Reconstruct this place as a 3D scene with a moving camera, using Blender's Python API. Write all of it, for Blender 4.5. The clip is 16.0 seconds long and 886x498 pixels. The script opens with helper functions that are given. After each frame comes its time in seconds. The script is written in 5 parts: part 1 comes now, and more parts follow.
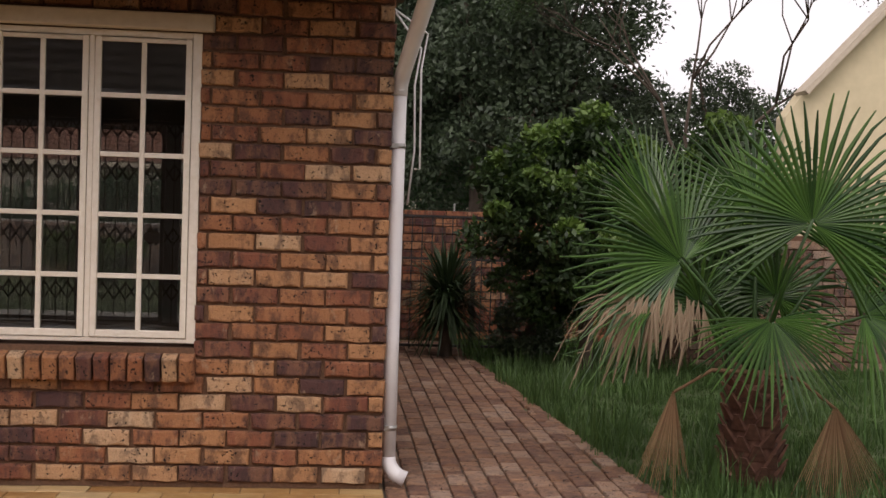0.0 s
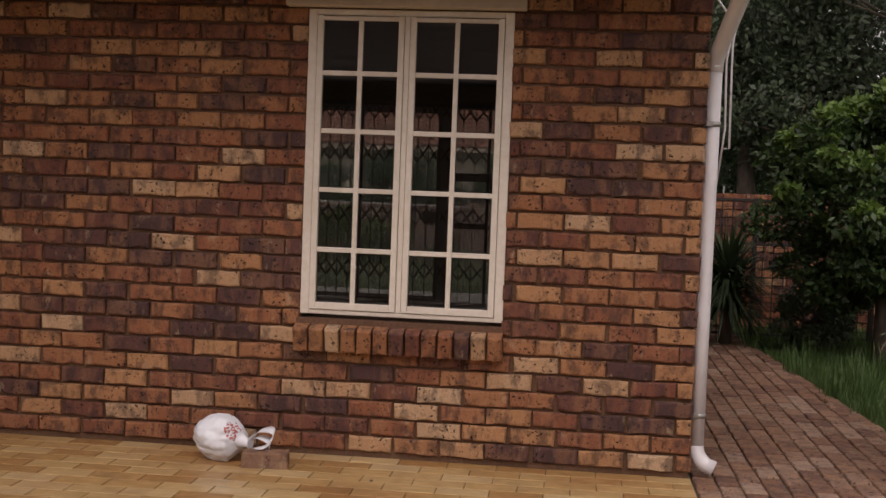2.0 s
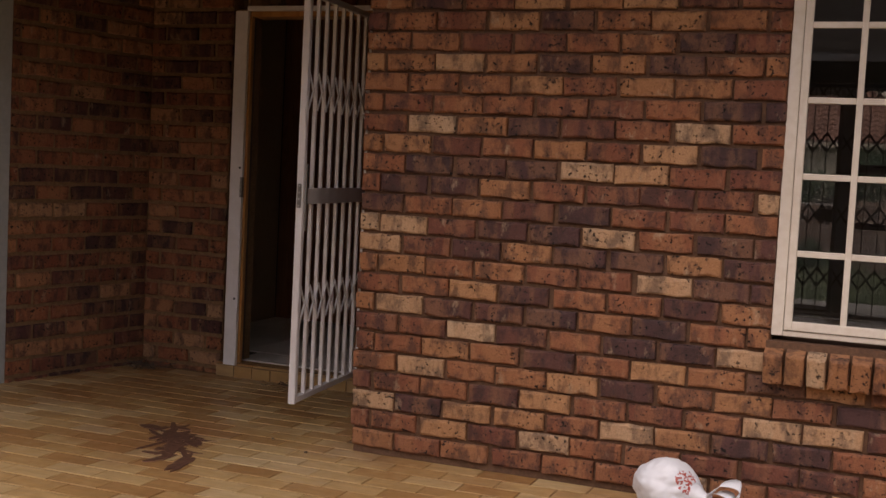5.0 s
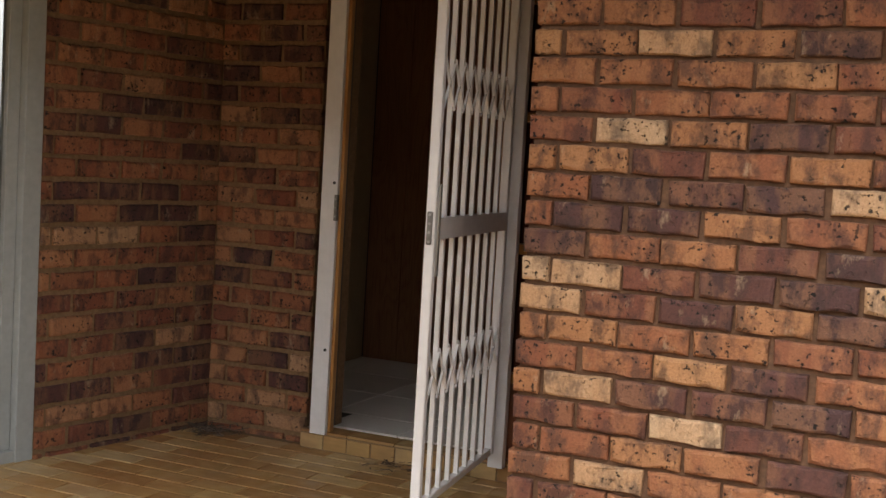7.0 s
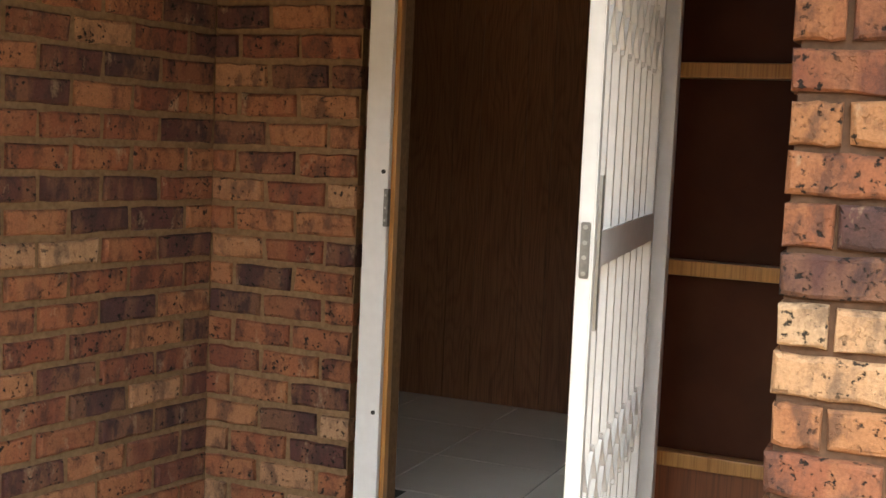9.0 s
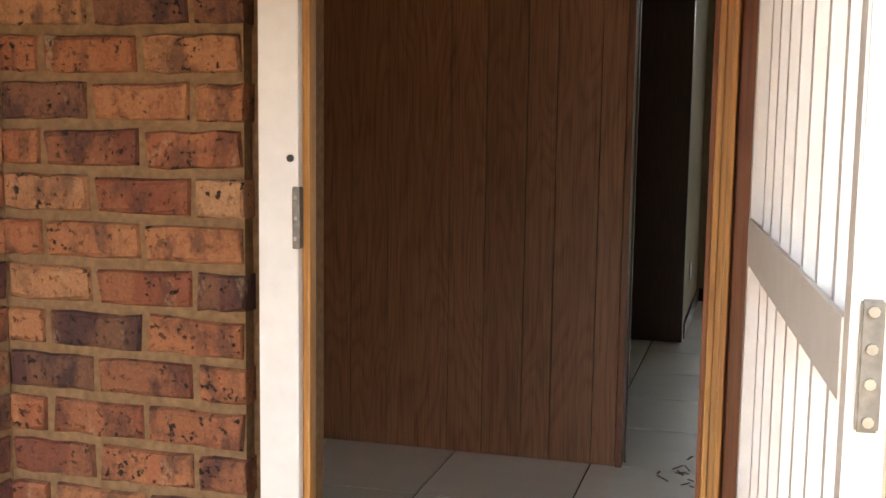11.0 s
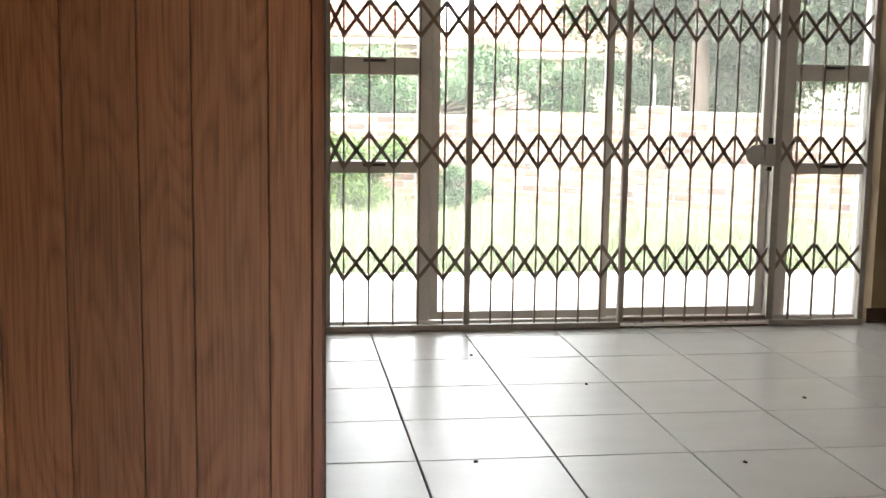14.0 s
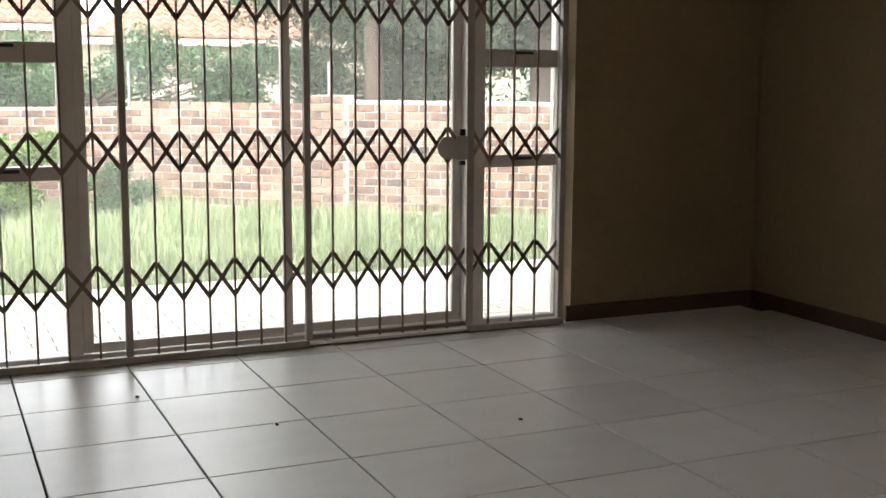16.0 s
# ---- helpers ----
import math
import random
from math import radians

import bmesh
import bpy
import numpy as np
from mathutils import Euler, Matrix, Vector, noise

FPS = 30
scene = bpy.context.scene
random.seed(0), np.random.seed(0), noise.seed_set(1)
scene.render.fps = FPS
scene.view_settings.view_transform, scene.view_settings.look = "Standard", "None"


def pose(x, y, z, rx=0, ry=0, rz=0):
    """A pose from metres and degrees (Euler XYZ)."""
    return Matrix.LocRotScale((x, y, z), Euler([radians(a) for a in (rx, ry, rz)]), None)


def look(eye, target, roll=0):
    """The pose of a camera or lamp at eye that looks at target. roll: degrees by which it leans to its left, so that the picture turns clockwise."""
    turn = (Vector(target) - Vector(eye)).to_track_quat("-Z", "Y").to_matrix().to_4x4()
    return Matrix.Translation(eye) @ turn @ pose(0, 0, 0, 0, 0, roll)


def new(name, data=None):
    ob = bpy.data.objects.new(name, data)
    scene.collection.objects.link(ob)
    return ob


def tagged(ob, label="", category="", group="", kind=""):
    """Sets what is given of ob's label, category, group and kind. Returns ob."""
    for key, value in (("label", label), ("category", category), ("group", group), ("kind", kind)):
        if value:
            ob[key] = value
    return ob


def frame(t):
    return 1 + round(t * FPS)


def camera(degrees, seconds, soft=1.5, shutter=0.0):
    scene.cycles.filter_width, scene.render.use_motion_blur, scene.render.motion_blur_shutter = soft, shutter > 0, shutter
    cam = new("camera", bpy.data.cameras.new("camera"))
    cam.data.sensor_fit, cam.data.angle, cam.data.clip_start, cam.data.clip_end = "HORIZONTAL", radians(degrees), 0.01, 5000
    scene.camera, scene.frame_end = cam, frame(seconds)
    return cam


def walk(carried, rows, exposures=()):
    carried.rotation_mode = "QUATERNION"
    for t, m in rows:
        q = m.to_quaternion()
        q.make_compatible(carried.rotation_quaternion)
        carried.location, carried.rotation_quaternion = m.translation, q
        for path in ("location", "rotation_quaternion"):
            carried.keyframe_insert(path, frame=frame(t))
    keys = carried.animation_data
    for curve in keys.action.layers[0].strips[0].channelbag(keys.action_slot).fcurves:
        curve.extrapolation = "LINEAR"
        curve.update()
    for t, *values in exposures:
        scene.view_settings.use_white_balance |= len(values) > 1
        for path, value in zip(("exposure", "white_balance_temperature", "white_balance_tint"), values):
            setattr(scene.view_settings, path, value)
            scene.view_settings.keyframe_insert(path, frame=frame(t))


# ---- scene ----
cam = camera(42.0, 16.0)
PATH = [
    (0, (0.239, -0.803, 1.417), (0.424, 1.188, 1.353), 1.9),
    (0.5, (0.196, -0.797, 1.418), (0.279, 1.2, 1.338), 2.0),
    (1, (0.13, -0.786, 1.413), (0.114, 1.212, 1.322), 2.0),
    (1.5, (0.036, -0.771, 1.403), (-0.086, 1.223, 1.304), 2.1),
    (2, (-0.094, -0.715, 1.393), (-0.324, 1.269, 1.284), 2.2),
    (2.5, (-0.202, -0.638, 1.383), (-0.541, 1.329, 1.266), 2.4),
    (3, (-0.29, -0.512, 1.358), (-0.745, 1.432, 1.238), 2.5),
    (3.5, (-0.423, -0.378, 1.317), (-0.981, 1.538, 1.185), 2.7),
    (4, (-0.623, -0.193, 1.315), (-1.247, 1.702, 1.173), 2.8),
    (4.5, (-0.821, 0.047, 1.296), (-1.502, 1.922, 1.155), 2.9),
    (5, (-1.028, 0.297, 1.317), (-1.762, 2.152, 1.176), 2.9),
    (5.2, (-1.121, 0.393, 1.322), (-1.873, 2.241, 1.18), 2.8),
    (7.3, (-2.192, 1.772, 1.377), (-3.011, 3.59, 1.229), 3.3),
    (7.5, (-2.3, 1.918, 1.372), (-3.119, 3.737, 1.226), 3.1),
    (8, (-2.568, 2.255, 1.351), (-3.386, 4.075, 1.208), 2.9),
    (8.2, (-2.669, 2.371, 1.349), (-3.48, 4.193, 1.203), 2.9),
    (10.3, (-3.572, 3.762, 1.362), (-4.26, 5.625, 1.121), 1.0),
    (10.5, (-3.643, 3.867, 1.364), (-4.292, 5.743, 1.12), 1.0),
    (11, (-3.791, 4.135, 1.364), (-4.325, 6.046, 1.112), 0.8),
    (11.5, (-3.92, 4.416, 1.377), (-4.34, 6.354, 1.116), 0.6),
    (12, (-4.047, 4.671, 1.377), (-4.356, 6.631, 1.122), -0.4),
    (12.5, (-4.144, 4.951, 1.39), (-4.321, 6.926, 1.13), -0.3),
    (13, (-4.243, 5.217, 1.444), (-4.271, 7.197, 1.163), 0.9),
    (13.5, (-4.32, 5.491, 1.422), (-4.186, 7.467, 1.142), 1.0),
    (14, (-4.328, 5.755, 1.396), (-4.047, 7.715, 1.116), 0.8),
    (14.5, (-4.288, 5.984, 1.4), (-3.87, 7.919, 1.116), 0.6),
    (15, (-4.242, 6.151, 1.403), (-3.691, 8.052, 1.115), 0.5),
    (15.5, (-4.194, 6.325, 1.401), (-3.491, 8.174, 1.11), 0.4),
    (16, (-4.147, 6.498, 1.398), (-3.334, 8.301, 1.103), 0.3),
]

# ---- light ----
EXPO = [(0, -0.1, 6850, 21), (1.5, -0.35, 7050, 25), (3.5, -0.35, 7050, 26), (5, -0.2, 7050, 26), (7.5, 1.3, 6450, 6), (8.2, 1.7, 6300, 3), (10.3, 2.6, 6350, 6),
        (11.5, 3.25, 6300, 8), (12.5, 3.7, 6450, 11), (13.5, 4.1, 6500, 12), (14.5, 3.75, 6450, 11), (16, 3.2, 6500, 12)]
walk(cam, [(t, look(eye, target, roll)) for t, eye, target, roll in PATH], EXPO)
world = bpy.data.worlds.new("overcast")
scene.world = world
world.use_nodes = True
wn, wl = world.node_tree.nodes, world.node_tree.links
sky = wn.new("ShaderNodeTexSky")
sky.sky_type = "NISHITA"
sky.sun_disc = False
sky.sun_elevation, sky.sun_rotation = radians(55), radians(200)
sky.dust_density, sky.ozone_density = 2.5, 1.0
soft_sky = wn.new("ShaderNodeHueSaturation")
soft_sky.inputs["Saturation"].default_value = 0.08
soft_sky.inputs["Value"].default_value = 1.5
wl.new(sky.outputs[0], soft_sky.inputs["Color"])
wl.new(soft_sky.outputs[0], wn["Background"].inputs["Color"])
wn["Background"].inputs["Strength"].default_value = 0.15
sun = new("sun", bpy.data.lights.new("sun", "SUN"))
sun.data.energy, sun.data.angle, sun.data.color = 0.5, radians(25), (1.0, 0.96, 0.9)
sun.matrix_world = look((3, -8, 16), (0, 3, 0))


# ---- materials ----
class Mat:
    """A node material with a short way to add and join nodes."""

    def __init__(self, name, rough=0.7, metal=0.0):
        self.mat = bpy.data.materials.new(name)
        self.mat.use_nodes = True
        self.n, self.l = self.mat.node_tree.nodes, self.mat.node_tree.links
        self.p = self.n["Principled BSDF"]
        self.p.inputs["Roughness"].default_value = rough
        self.p.inputs["Metallic"].default_value = metal
        self.geo = self.n.new("ShaderNodeNewGeometry")

    def noise(self, scale, detail=4, stretch=None, rough=0.55, src=None):
        src = src or self.geo.outputs["Position"]
        if stretch:
            mp = self.n.new("ShaderNodeMapping")
            mp.inputs["Scale"].default_value = stretch
            self.l.new(src, mp.inputs[0])
            src = mp.outputs[0]
        t = self.n.new("ShaderNodeTexNoise")
        t.inputs["Scale"].default_value, t.inputs["Detail"].default_value, t.inputs["Roughness"].default_value = scale, detail, rough
        self.l.new(src, t.inputs["Vector"])
        return t.outputs[0]

    def ramp(self, src, stops, hard=False):
        r = self.n.new("ShaderNodeValToRGB")
        if hard:
            r.color_ramp.interpolation = "CONSTANT"
        e = r.color_ramp.elements
        while len(e) < len(stops):
            e.new(0.5)
        for el, (pos, c) in zip(e, stops):
            el.position, el.color = pos, (c, c, c, 1) if isinstance(c, (int, float)) else (*c, 1)
        self.l.new(src, r.inputs[0])
        return r.outputs[0]

    def mix(self, fac, a, b, kind="MIX"):
        m = self.n.new("ShaderNodeMix")
        m.data_type, m.blend_type = "RGBA", kind
        for sock, v in ((m.inputs[0], fac), (m.inputs[6], a), (m.inputs[7], b)):
            if isinstance(v, (int, float)):
                sock.default_value = v
            elif isinstance(v, tuple):
                sock.default_value = (*v, 1)
            else:
                self.l.new(v, sock)
        return m.outputs[2]

    def random(self, island=False):
        return self.geo.outputs["Random Per Island"] if island else self.n.new("ShaderNodeObjectInfo").outputs["Random"]

    def color(self, src):
        if isinstance(src, tuple):
            self.p.inputs["Base Color"].default_value = (*src, 1)
        else:
            self.l.new(src, self.p.inputs["Base Color"])
        return self

    def rough(self, src):
        self.l.new(src, self.p.inputs["Roughness"])
        return self

    def bump(self, src, strength=0.3, dist=0.003):
        b = self.n.new("ShaderNodeBump")
        b.inputs["Strength"].default_value, b.inputs["Distance"].default_value = strength, dist
        self.l.new(src, b.inputs["Height"])
        self.l.new(b.outputs[0], self.p.inputs["Normal"])
        return self


def brick_mat(name, island, stops, burn=0.62):
    """Fired clay: each brick has its own tone, upright kiln flashes, pale smears, burnt blotches and open pits."""
    m = Mat(name, 0.85)
    rnd = m.random(island)
    base = m.ramp(rnd, stops)
    spread = m.n.new("ShaderNodeVectorMath")
    spread.operation = "MULTIPLY_ADD"
    spread.inputs[1].default_value = (37.0, 23.0, 51.0)
    m.l.new(rnd, spread.inputs[0])
    m.l.new(m.geo.outputs["Position"], spread.inputs[2])
    own = spread.outputs[0]
    band = m.ramp(m.noise(10, 3, (1, 1, 0.22), 0.5, own), [(0.45, 0.0), (0.55, 1.0)])
    blot = m.ramp(m.noise(15, 6, (1, 1, 0.55), 0.65, own), [(0.39, 0.0), (0.52, 1.0)])
    dark = m.mix(burn, base, (0.05, 0.027, 0.024))
    lit = m.mix(0.25, base, (0.5, 0.25, 0.11))
    col = m.mix(blot, dark, m.mix(band, base, lit))
    pale = m.ramp(m.noise(13, 5, (1, 1, 0.5), 0.7, own), [(0.6, 0.0), (0.72, 0.6)])
    col = m.mix(pale, col, (0.52, 0.38, 0.24))
    pits = m.ramp(m.noise(58, 3, None, 0.6), [(0.36, 0.06), (0.42, 1.0)])
    many = m.ramp(m.noise(9, 2, None, 0.5, own), [(0.42, 0.0), (0.55, 1.0)])
    col = m.mix(many, col, m.mix(1.0, col, pits, "MULTIPLY"))
    grain = m.noise(150, 4, None, 0.7)
    col = m.mix(0.55, col, m.ramp(grain, [(0.3, 0.35), (0.7, 1.0)]), "MULTIPLY")
    rugged = m.mix(0.5, m.noise(38, 6, None, 0.7), m.mix(0.4, pits, grain))
    return m.color(col).bump(rugged, 1.0, 0.009).mat


WALL_STOPS = [(0.0, (0.075, 0.036, 0.036)), (0.15, (0.12, 0.048, 0.038)), (0.3, (0.22, 0.072, 0.04)), (0.5, (0.32, 0.12, 0.055)), (0.7, (0.4, 0.18, 0.078)),
              (0.86, (0.5, 0.26, 0.12)), (1.0, (0.6, 0.41, 0.25))]
BRICK = brick_mat("face_brick", False, WALL_STOPS)
BRICK_ROW = brick_mat("face_brick_joined", True, WALL_STOPS)
RED_STOPS = [(0.0, (0.08, 0.034, 0.032)), (0.2, (0.13, 0.046, 0.036)), (0.42, (0.26, 0.082, 0.042)), (0.7, (0.36, 0.13, 0.06)), (0.92, (0.43, 0.19, 0.09)), (1.0, (0.5, 0.3, 0.17))]
RED_BRICK = brick_mat("red_face_brick", False, RED_STOPS)
RED_ROW = brick_mat("red_face_brick_joined", True, RED_STOPS)
PALE_STOPS = [(0.0, (0.1, 0.06, 0.05)), (0.45, (0.21, 0.125, 0.09)), (1.0, (0.36, 0.26, 0.19))]
PALE_BRICK = brick_mat("pale_brick", False, PALE_STOPS, 0.3)
PALE_ROW = brick_mat("pale_brick_joined", True, PALE_STOPS, 0.3)
PAVE_STOPS = [(0.0, (0.17, 0.085, 0.058)), (0.4, (0.27, 0.145, 0.09)), (0.75, (0.34, 0.205, 0.135)), (1.0, (0.42, 0.29, 0.21))]
PAVER = brick_mat("clay_paver", False, PAVE_STOPS, 0.4)
PAVER_ROW = brick_mat("clay_paver_joined", True, PAVE_STOPS, 0.4)


def tile_mat(name, island):
    m = Mat(name, 0.38)
    base = m.ramp(m.random(island), [(0.0, (0.38, 0.2, 0.07)), (0.4, (0.5, 0.31, 0.12)), (0.75, (0.56, 0.38, 0.17)), (1.0, (0.6, 0.44, 0.23))])
    streak = m.ramp(m.noise(30, 5, (0.25, 1, 1)), [(0.3, 0.7), (0.7, 1.0)])
    col = m.mix(1.0, base, streak, "MULTIPLY")
    rust = m.ramp(m.noise(1.3, 5), [(0.5, 0.0), (0.72, 0.7)])
    col = m.mix(rust, col, (0.28, 0.12, 0.04))
    grime_haze = m.ramp(m.noise(4, 6), [(0.55, 0.0), (0.8, 0.5)])
    col = m.mix(grime_haze, col, (0.16, 0.1, 0.06))
    return m.color(col).rough(m.ramp(m.noise(12, 4), [(0.3, 0.28), (0.7, 0.55)])).bump(m.noise(45, 4), 0.25, 0.002).mat


GLAZED, GLAZED_ROW = tile_mat("glazed_patio_tile", False), tile_mat("glazed_patio_tile_joined", True)


def simple(name, a, b, scale=14, rough=0.6, bump=0.15, metal=0.0, stretch=None, big=1.5, dirt=None):
    """Two tones by fine grain, and broad stains over them."""
    m = Mat(name, rough, metal)
    col = m.mix(m.ramp(m.noise(scale, 5, stretch), [(0.3, 0.0), (0.7, 1.0)]), a, b)
    stain = m.ramp(m.noise(big, 4), [(0.5, 0.0), (0.8, 0.45)])
    col = m.mix(stain, col, dirt or tuple(0.72 * c for c in a))
    return m.color(col).bump(m.noise(scale * 4, 4, stretch), bump, 0.002).mat


MORTAR = simple("mortar", (0.1, 0.052, 0.03), (0.17, 0.09, 0.05), 60, 0.95, 0.5)
OCHRE_MORTAR = simple("ochre_mortar", (0.17, 0.1, 0.05), (0.27, 0.165, 0.085), 60, 0.95, 0.6)
WHITE_MORTAR = simple("grey_mortar", (0.45, 0.42, 0.38), (0.55, 0.52, 0.47), 60, 0.95, 0.5)
SAND = simple("sandy_joint", (0.05, 0.04, 0.028), (0.09, 0.07, 0.05), 50, 0.95, 0.5)
GROUT = simple("brown_grout", (0.17, 0.11, 0.06), (0.25, 0.17, 0.1), 60, 0.9, 0.4)
DARK_GROUT = simple("dark_grout", (0.05, 0.045, 0.04), (0.09, 0.08, 0.07), 60, 0.9, 0.4)
CREAM = simple("cream_paint", (0.32, 0.24, 0.14), (0.36, 0.275, 0.165), 20, 0.75, 0.12)
PLASTER_OUT = simple("yellow_plaster", (0.62, 0.53, 0.34), (0.68, 0.58, 0.38), 9, 0.85, 0.2)
CEIL = simple("ceiling_board", (0.82, 0.8, 0.77), (0.85, 0.83, 0.8), 10, 0.85, 0.1)
SOFFIT = simple("soffit_board", (0.09, 0.06, 0.042), (0.13, 0.088, 0.06), 12, 0.8, 0.2)
WIN_PAINT = simple("cream_window_paint", (0.66, 0.6, 0.5), (0.74, 0.69, 0.6), 30, 0.5, 0.1, dirt=(0.5, 0.42, 0.32))
LINTEL = simple("cream_concrete", (0.5, 0.42, 0.32), (0.58, 0.5, 0.39), 18, 0.8, 0.3)
WHITE = simple("white_gate_paint", (0.74, 0.73, 0.73), (0.8, 0.79, 0.79), 25, 0.42, 0.08, dirt=(0.6, 0.57, 0.55))
PIPE = simple("white_pipe", (0.74, 0.72, 0.72), (0.8, 0.79, 0.79), 8, 0.4, 0.04, dirt=(0.55, 0.47, 0.38))
STEEL = simple("worn_steel", (0.35, 0.34, 0.32), (0.5, 0.49, 0.46), 40, 0.4, 0.2, 0.8)
GALVANISED = simple("galvanised_steel", (0.16, 0.155, 0.145), (0.27, 0.26, 0.245), 60, 0.5, 0.3, 0.6)
IRON = simple("dark_iron", (0.03, 0.028, 0.027), (0.06, 0.05, 0.045), 30, 0.6, 0.2, 0.3)
TRELLIS = simple("bronze_trellis_paint", (0.2, 0.15, 0.11), (0.26, 0.2, 0.15), 30, 0.45, 0.08)
TRELLIS_POST = simple("pale_bronze_post_paint", (0.42, 0.38, 0.33), (0.5, 0.45, 0.4), 30, 0.4, 0.06)
ALU = simple("bronze_aluminium", (0.62, 0.59, 0.55), (0.68, 0.65, 0.6), 30, 0.4, 0.05, 0.0)
GREY_ALU = simple("grey_painted_frame", (0.34, 0.36, 0.35), (0.4, 0.42, 0.41), 30, 0.45, 0.05)
BLACK = simple("black_plastic", (0.02, 0.02, 0.02), (0.03, 0.03, 0.03), 20, 0.5, 0.05)
SKIRT = simple("brown_skirting", (0.07, 0.034, 0.02), (0.11, 0.055, 0.03), 16, 0.45, 0.1, stretch=(1, 1, 6))
DARKWOOD = simple("dark_stained_wood", (0.045, 0.02, 0.012), (0.075, 0.034, 0.02), 14, 0.4, 0.15, stretch=(8, 8, 0.6))
BROWN_GLASS = simple("amber_obscured_glass", (0.04, 0.011, 0.006), (0.065, 0.019, 0.01), 5, 0.25, 0.1)
BROWN_GLASS.node_tree.nodes["Principled BSDF"].inputs["Specular IOR Level"].default_value = 0.12
LAWN_SOIL = simple("grassy_soil", (0.04, 0.065, 0.02), (0.075, 0.1, 0.035), 12, 0.95, 0.6)
BACK_PAVE = simple("pale_paving", (0.5, 0.46, 0.4), (0.58, 0.54, 0.47), 14, 0.8, 0.3)
FAR_WALL = simple("peach_wall", (0.42, 0.37, 0.29), (0.48, 0.43, 0.34), 4, 0.85, 0.1)
BARK = simple("bark", (0.07, 0.05, 0.038), (0.13, 0.1, 0.075), 18, 0.95, 0.8, stretch=(1, 1, 0.25))
PALM_BARK = simple("palm_leaf_base", (0.1, 0.042, 0.028), (0.2, 0.095, 0.06), 26, 0.9, 0.6)
BAG = simple("white_plastic_film", (0.7, 0.73, 0.77), (0.77, 0.8, 0.83), 20, 0.35, 0.15)
BAG_PRINT = simple("red_print", (0.4, 0.035, 0.025), (0.55, 0.2, 0.16), 55, 0.4, 0.1)
STAIN = simple("dried_stain", (0.08, 0.034, 0.022), (0.15, 0.07, 0.04), 40, 0.6, 0.3)
LITTER = simple("dry_leaf_litter", (0.07, 0.05, 0.035), (0.14, 0.1, 0.07), 40, 0.9, 0.3)


def wood_mat(name, a, b, rough=0.42, island=False, rings=5.0):
    """Flat-sawn timber: long arching rings that differ from board to board, with fine open pores."""
    m = Mat(name, rough)
    rnd = m.random(island)
    spread = m.n.new("ShaderNodeVectorMath")
    spread.operation = "MULTIPLY_ADD"
    spread.inputs[1].default_value = (17.0, 9.0, 31.0)
    m.l.new(rnd, spread.inputs[0])
    m.l.new(m.geo.outputs["Position"], spread.inputs[2])
    height = m.noise(rings, 2, (1, 1, 0.16), 0.4, spread.outputs[0])
    many = m.n.new("ShaderNodeMath")
    many.operation = "MULTIPLY"
    many.inputs[1].default_value = 22.0
    m.l.new(height, many.inputs[0])
    wave = m.n.new("ShaderNodeMath")
    wave.operation = "FRACT"
    m.l.new(many.outputs[0], wave.inputs[0])
    ring = m.ramp(wave.outputs[0], [(0.0, 0.15), (0.25, 0.75), (0.7, 1.0), (0.95, 0.35), (1.0, 0.15)])
    col = m.mix(ring, a, b)
    pore = m.ramp(m.noise(70, 4, (3, 3, 0.06), 0.6), [(0.36, 0.0), (0.56, 1.0)])
    col = m.mix(0.45, col, m.mix(pore, tuple(0.45 * c for c in a), b))
    worn = m.ramp(m.noise(1.6, 4, (1, 1, 0.5)), [(0.35, 0.82), (0.7, 1.0)])
    tone = m.ramp(rnd, [(0.0, 0.84), (1.0, 1.0)])
    col = m.mix(1.0, m.mix(1.0, col, tone, "MULTIPLY"), worn, "MULTIPLY")
    return m.color(col).bump(m.mix(0.5, pore, ring), 0.2, 0.001).mat


PANEL_WOOD = wood_mat("panel_veneer", (0.23, 0.094, 0.046), (0.39, 0.183, 0.094), 0.42)
OAK = wood_mat("varnished_oak", (0.42, 0.175, 0.042), (0.6, 0.31, 0.095), 0.3, rings=1.6)
REDWOOD = wood_mat("red_varnished_wood", (0.16, 0.045, 0.016), (0.24, 0.075, 0.026), 0.34, rings=2.0)


def floor_mat():
    m = Mat("grey_ceramic_tile", 0.3)
    m.p.inputs["Specular IOR Level"].default_value = 0.85
    base = m.ramp(m.random(), [(0.0, (0.73, 0.695, 0.65)), (1.0, (0.8, 0.765, 0.72))])
    cloud = m.ramp(m.noise(3.2, 7, (1, 2.4, 1)), [(0.3, 0.92), (0.7, 1.0)])
    col = m.mix(1.0, base, cloud, "MULTIPLY")
    scuff = m.ramp(m.noise(8, 7, (1, 3.5, 1), 0.75), [(0.62, 0.0), (0.85, 0.06)])
    col = m.mix(scuff, col, (0.36, 0.33, 0.3))
    return m.color(col).rough(m.ramp(m.noise(5, 5), [(0.3, 0.29), (0.7, 0.35)])).bump(m.noise(25, 5), 0.08, 0.001).mat


FLOOR_TILE = floor_mat()


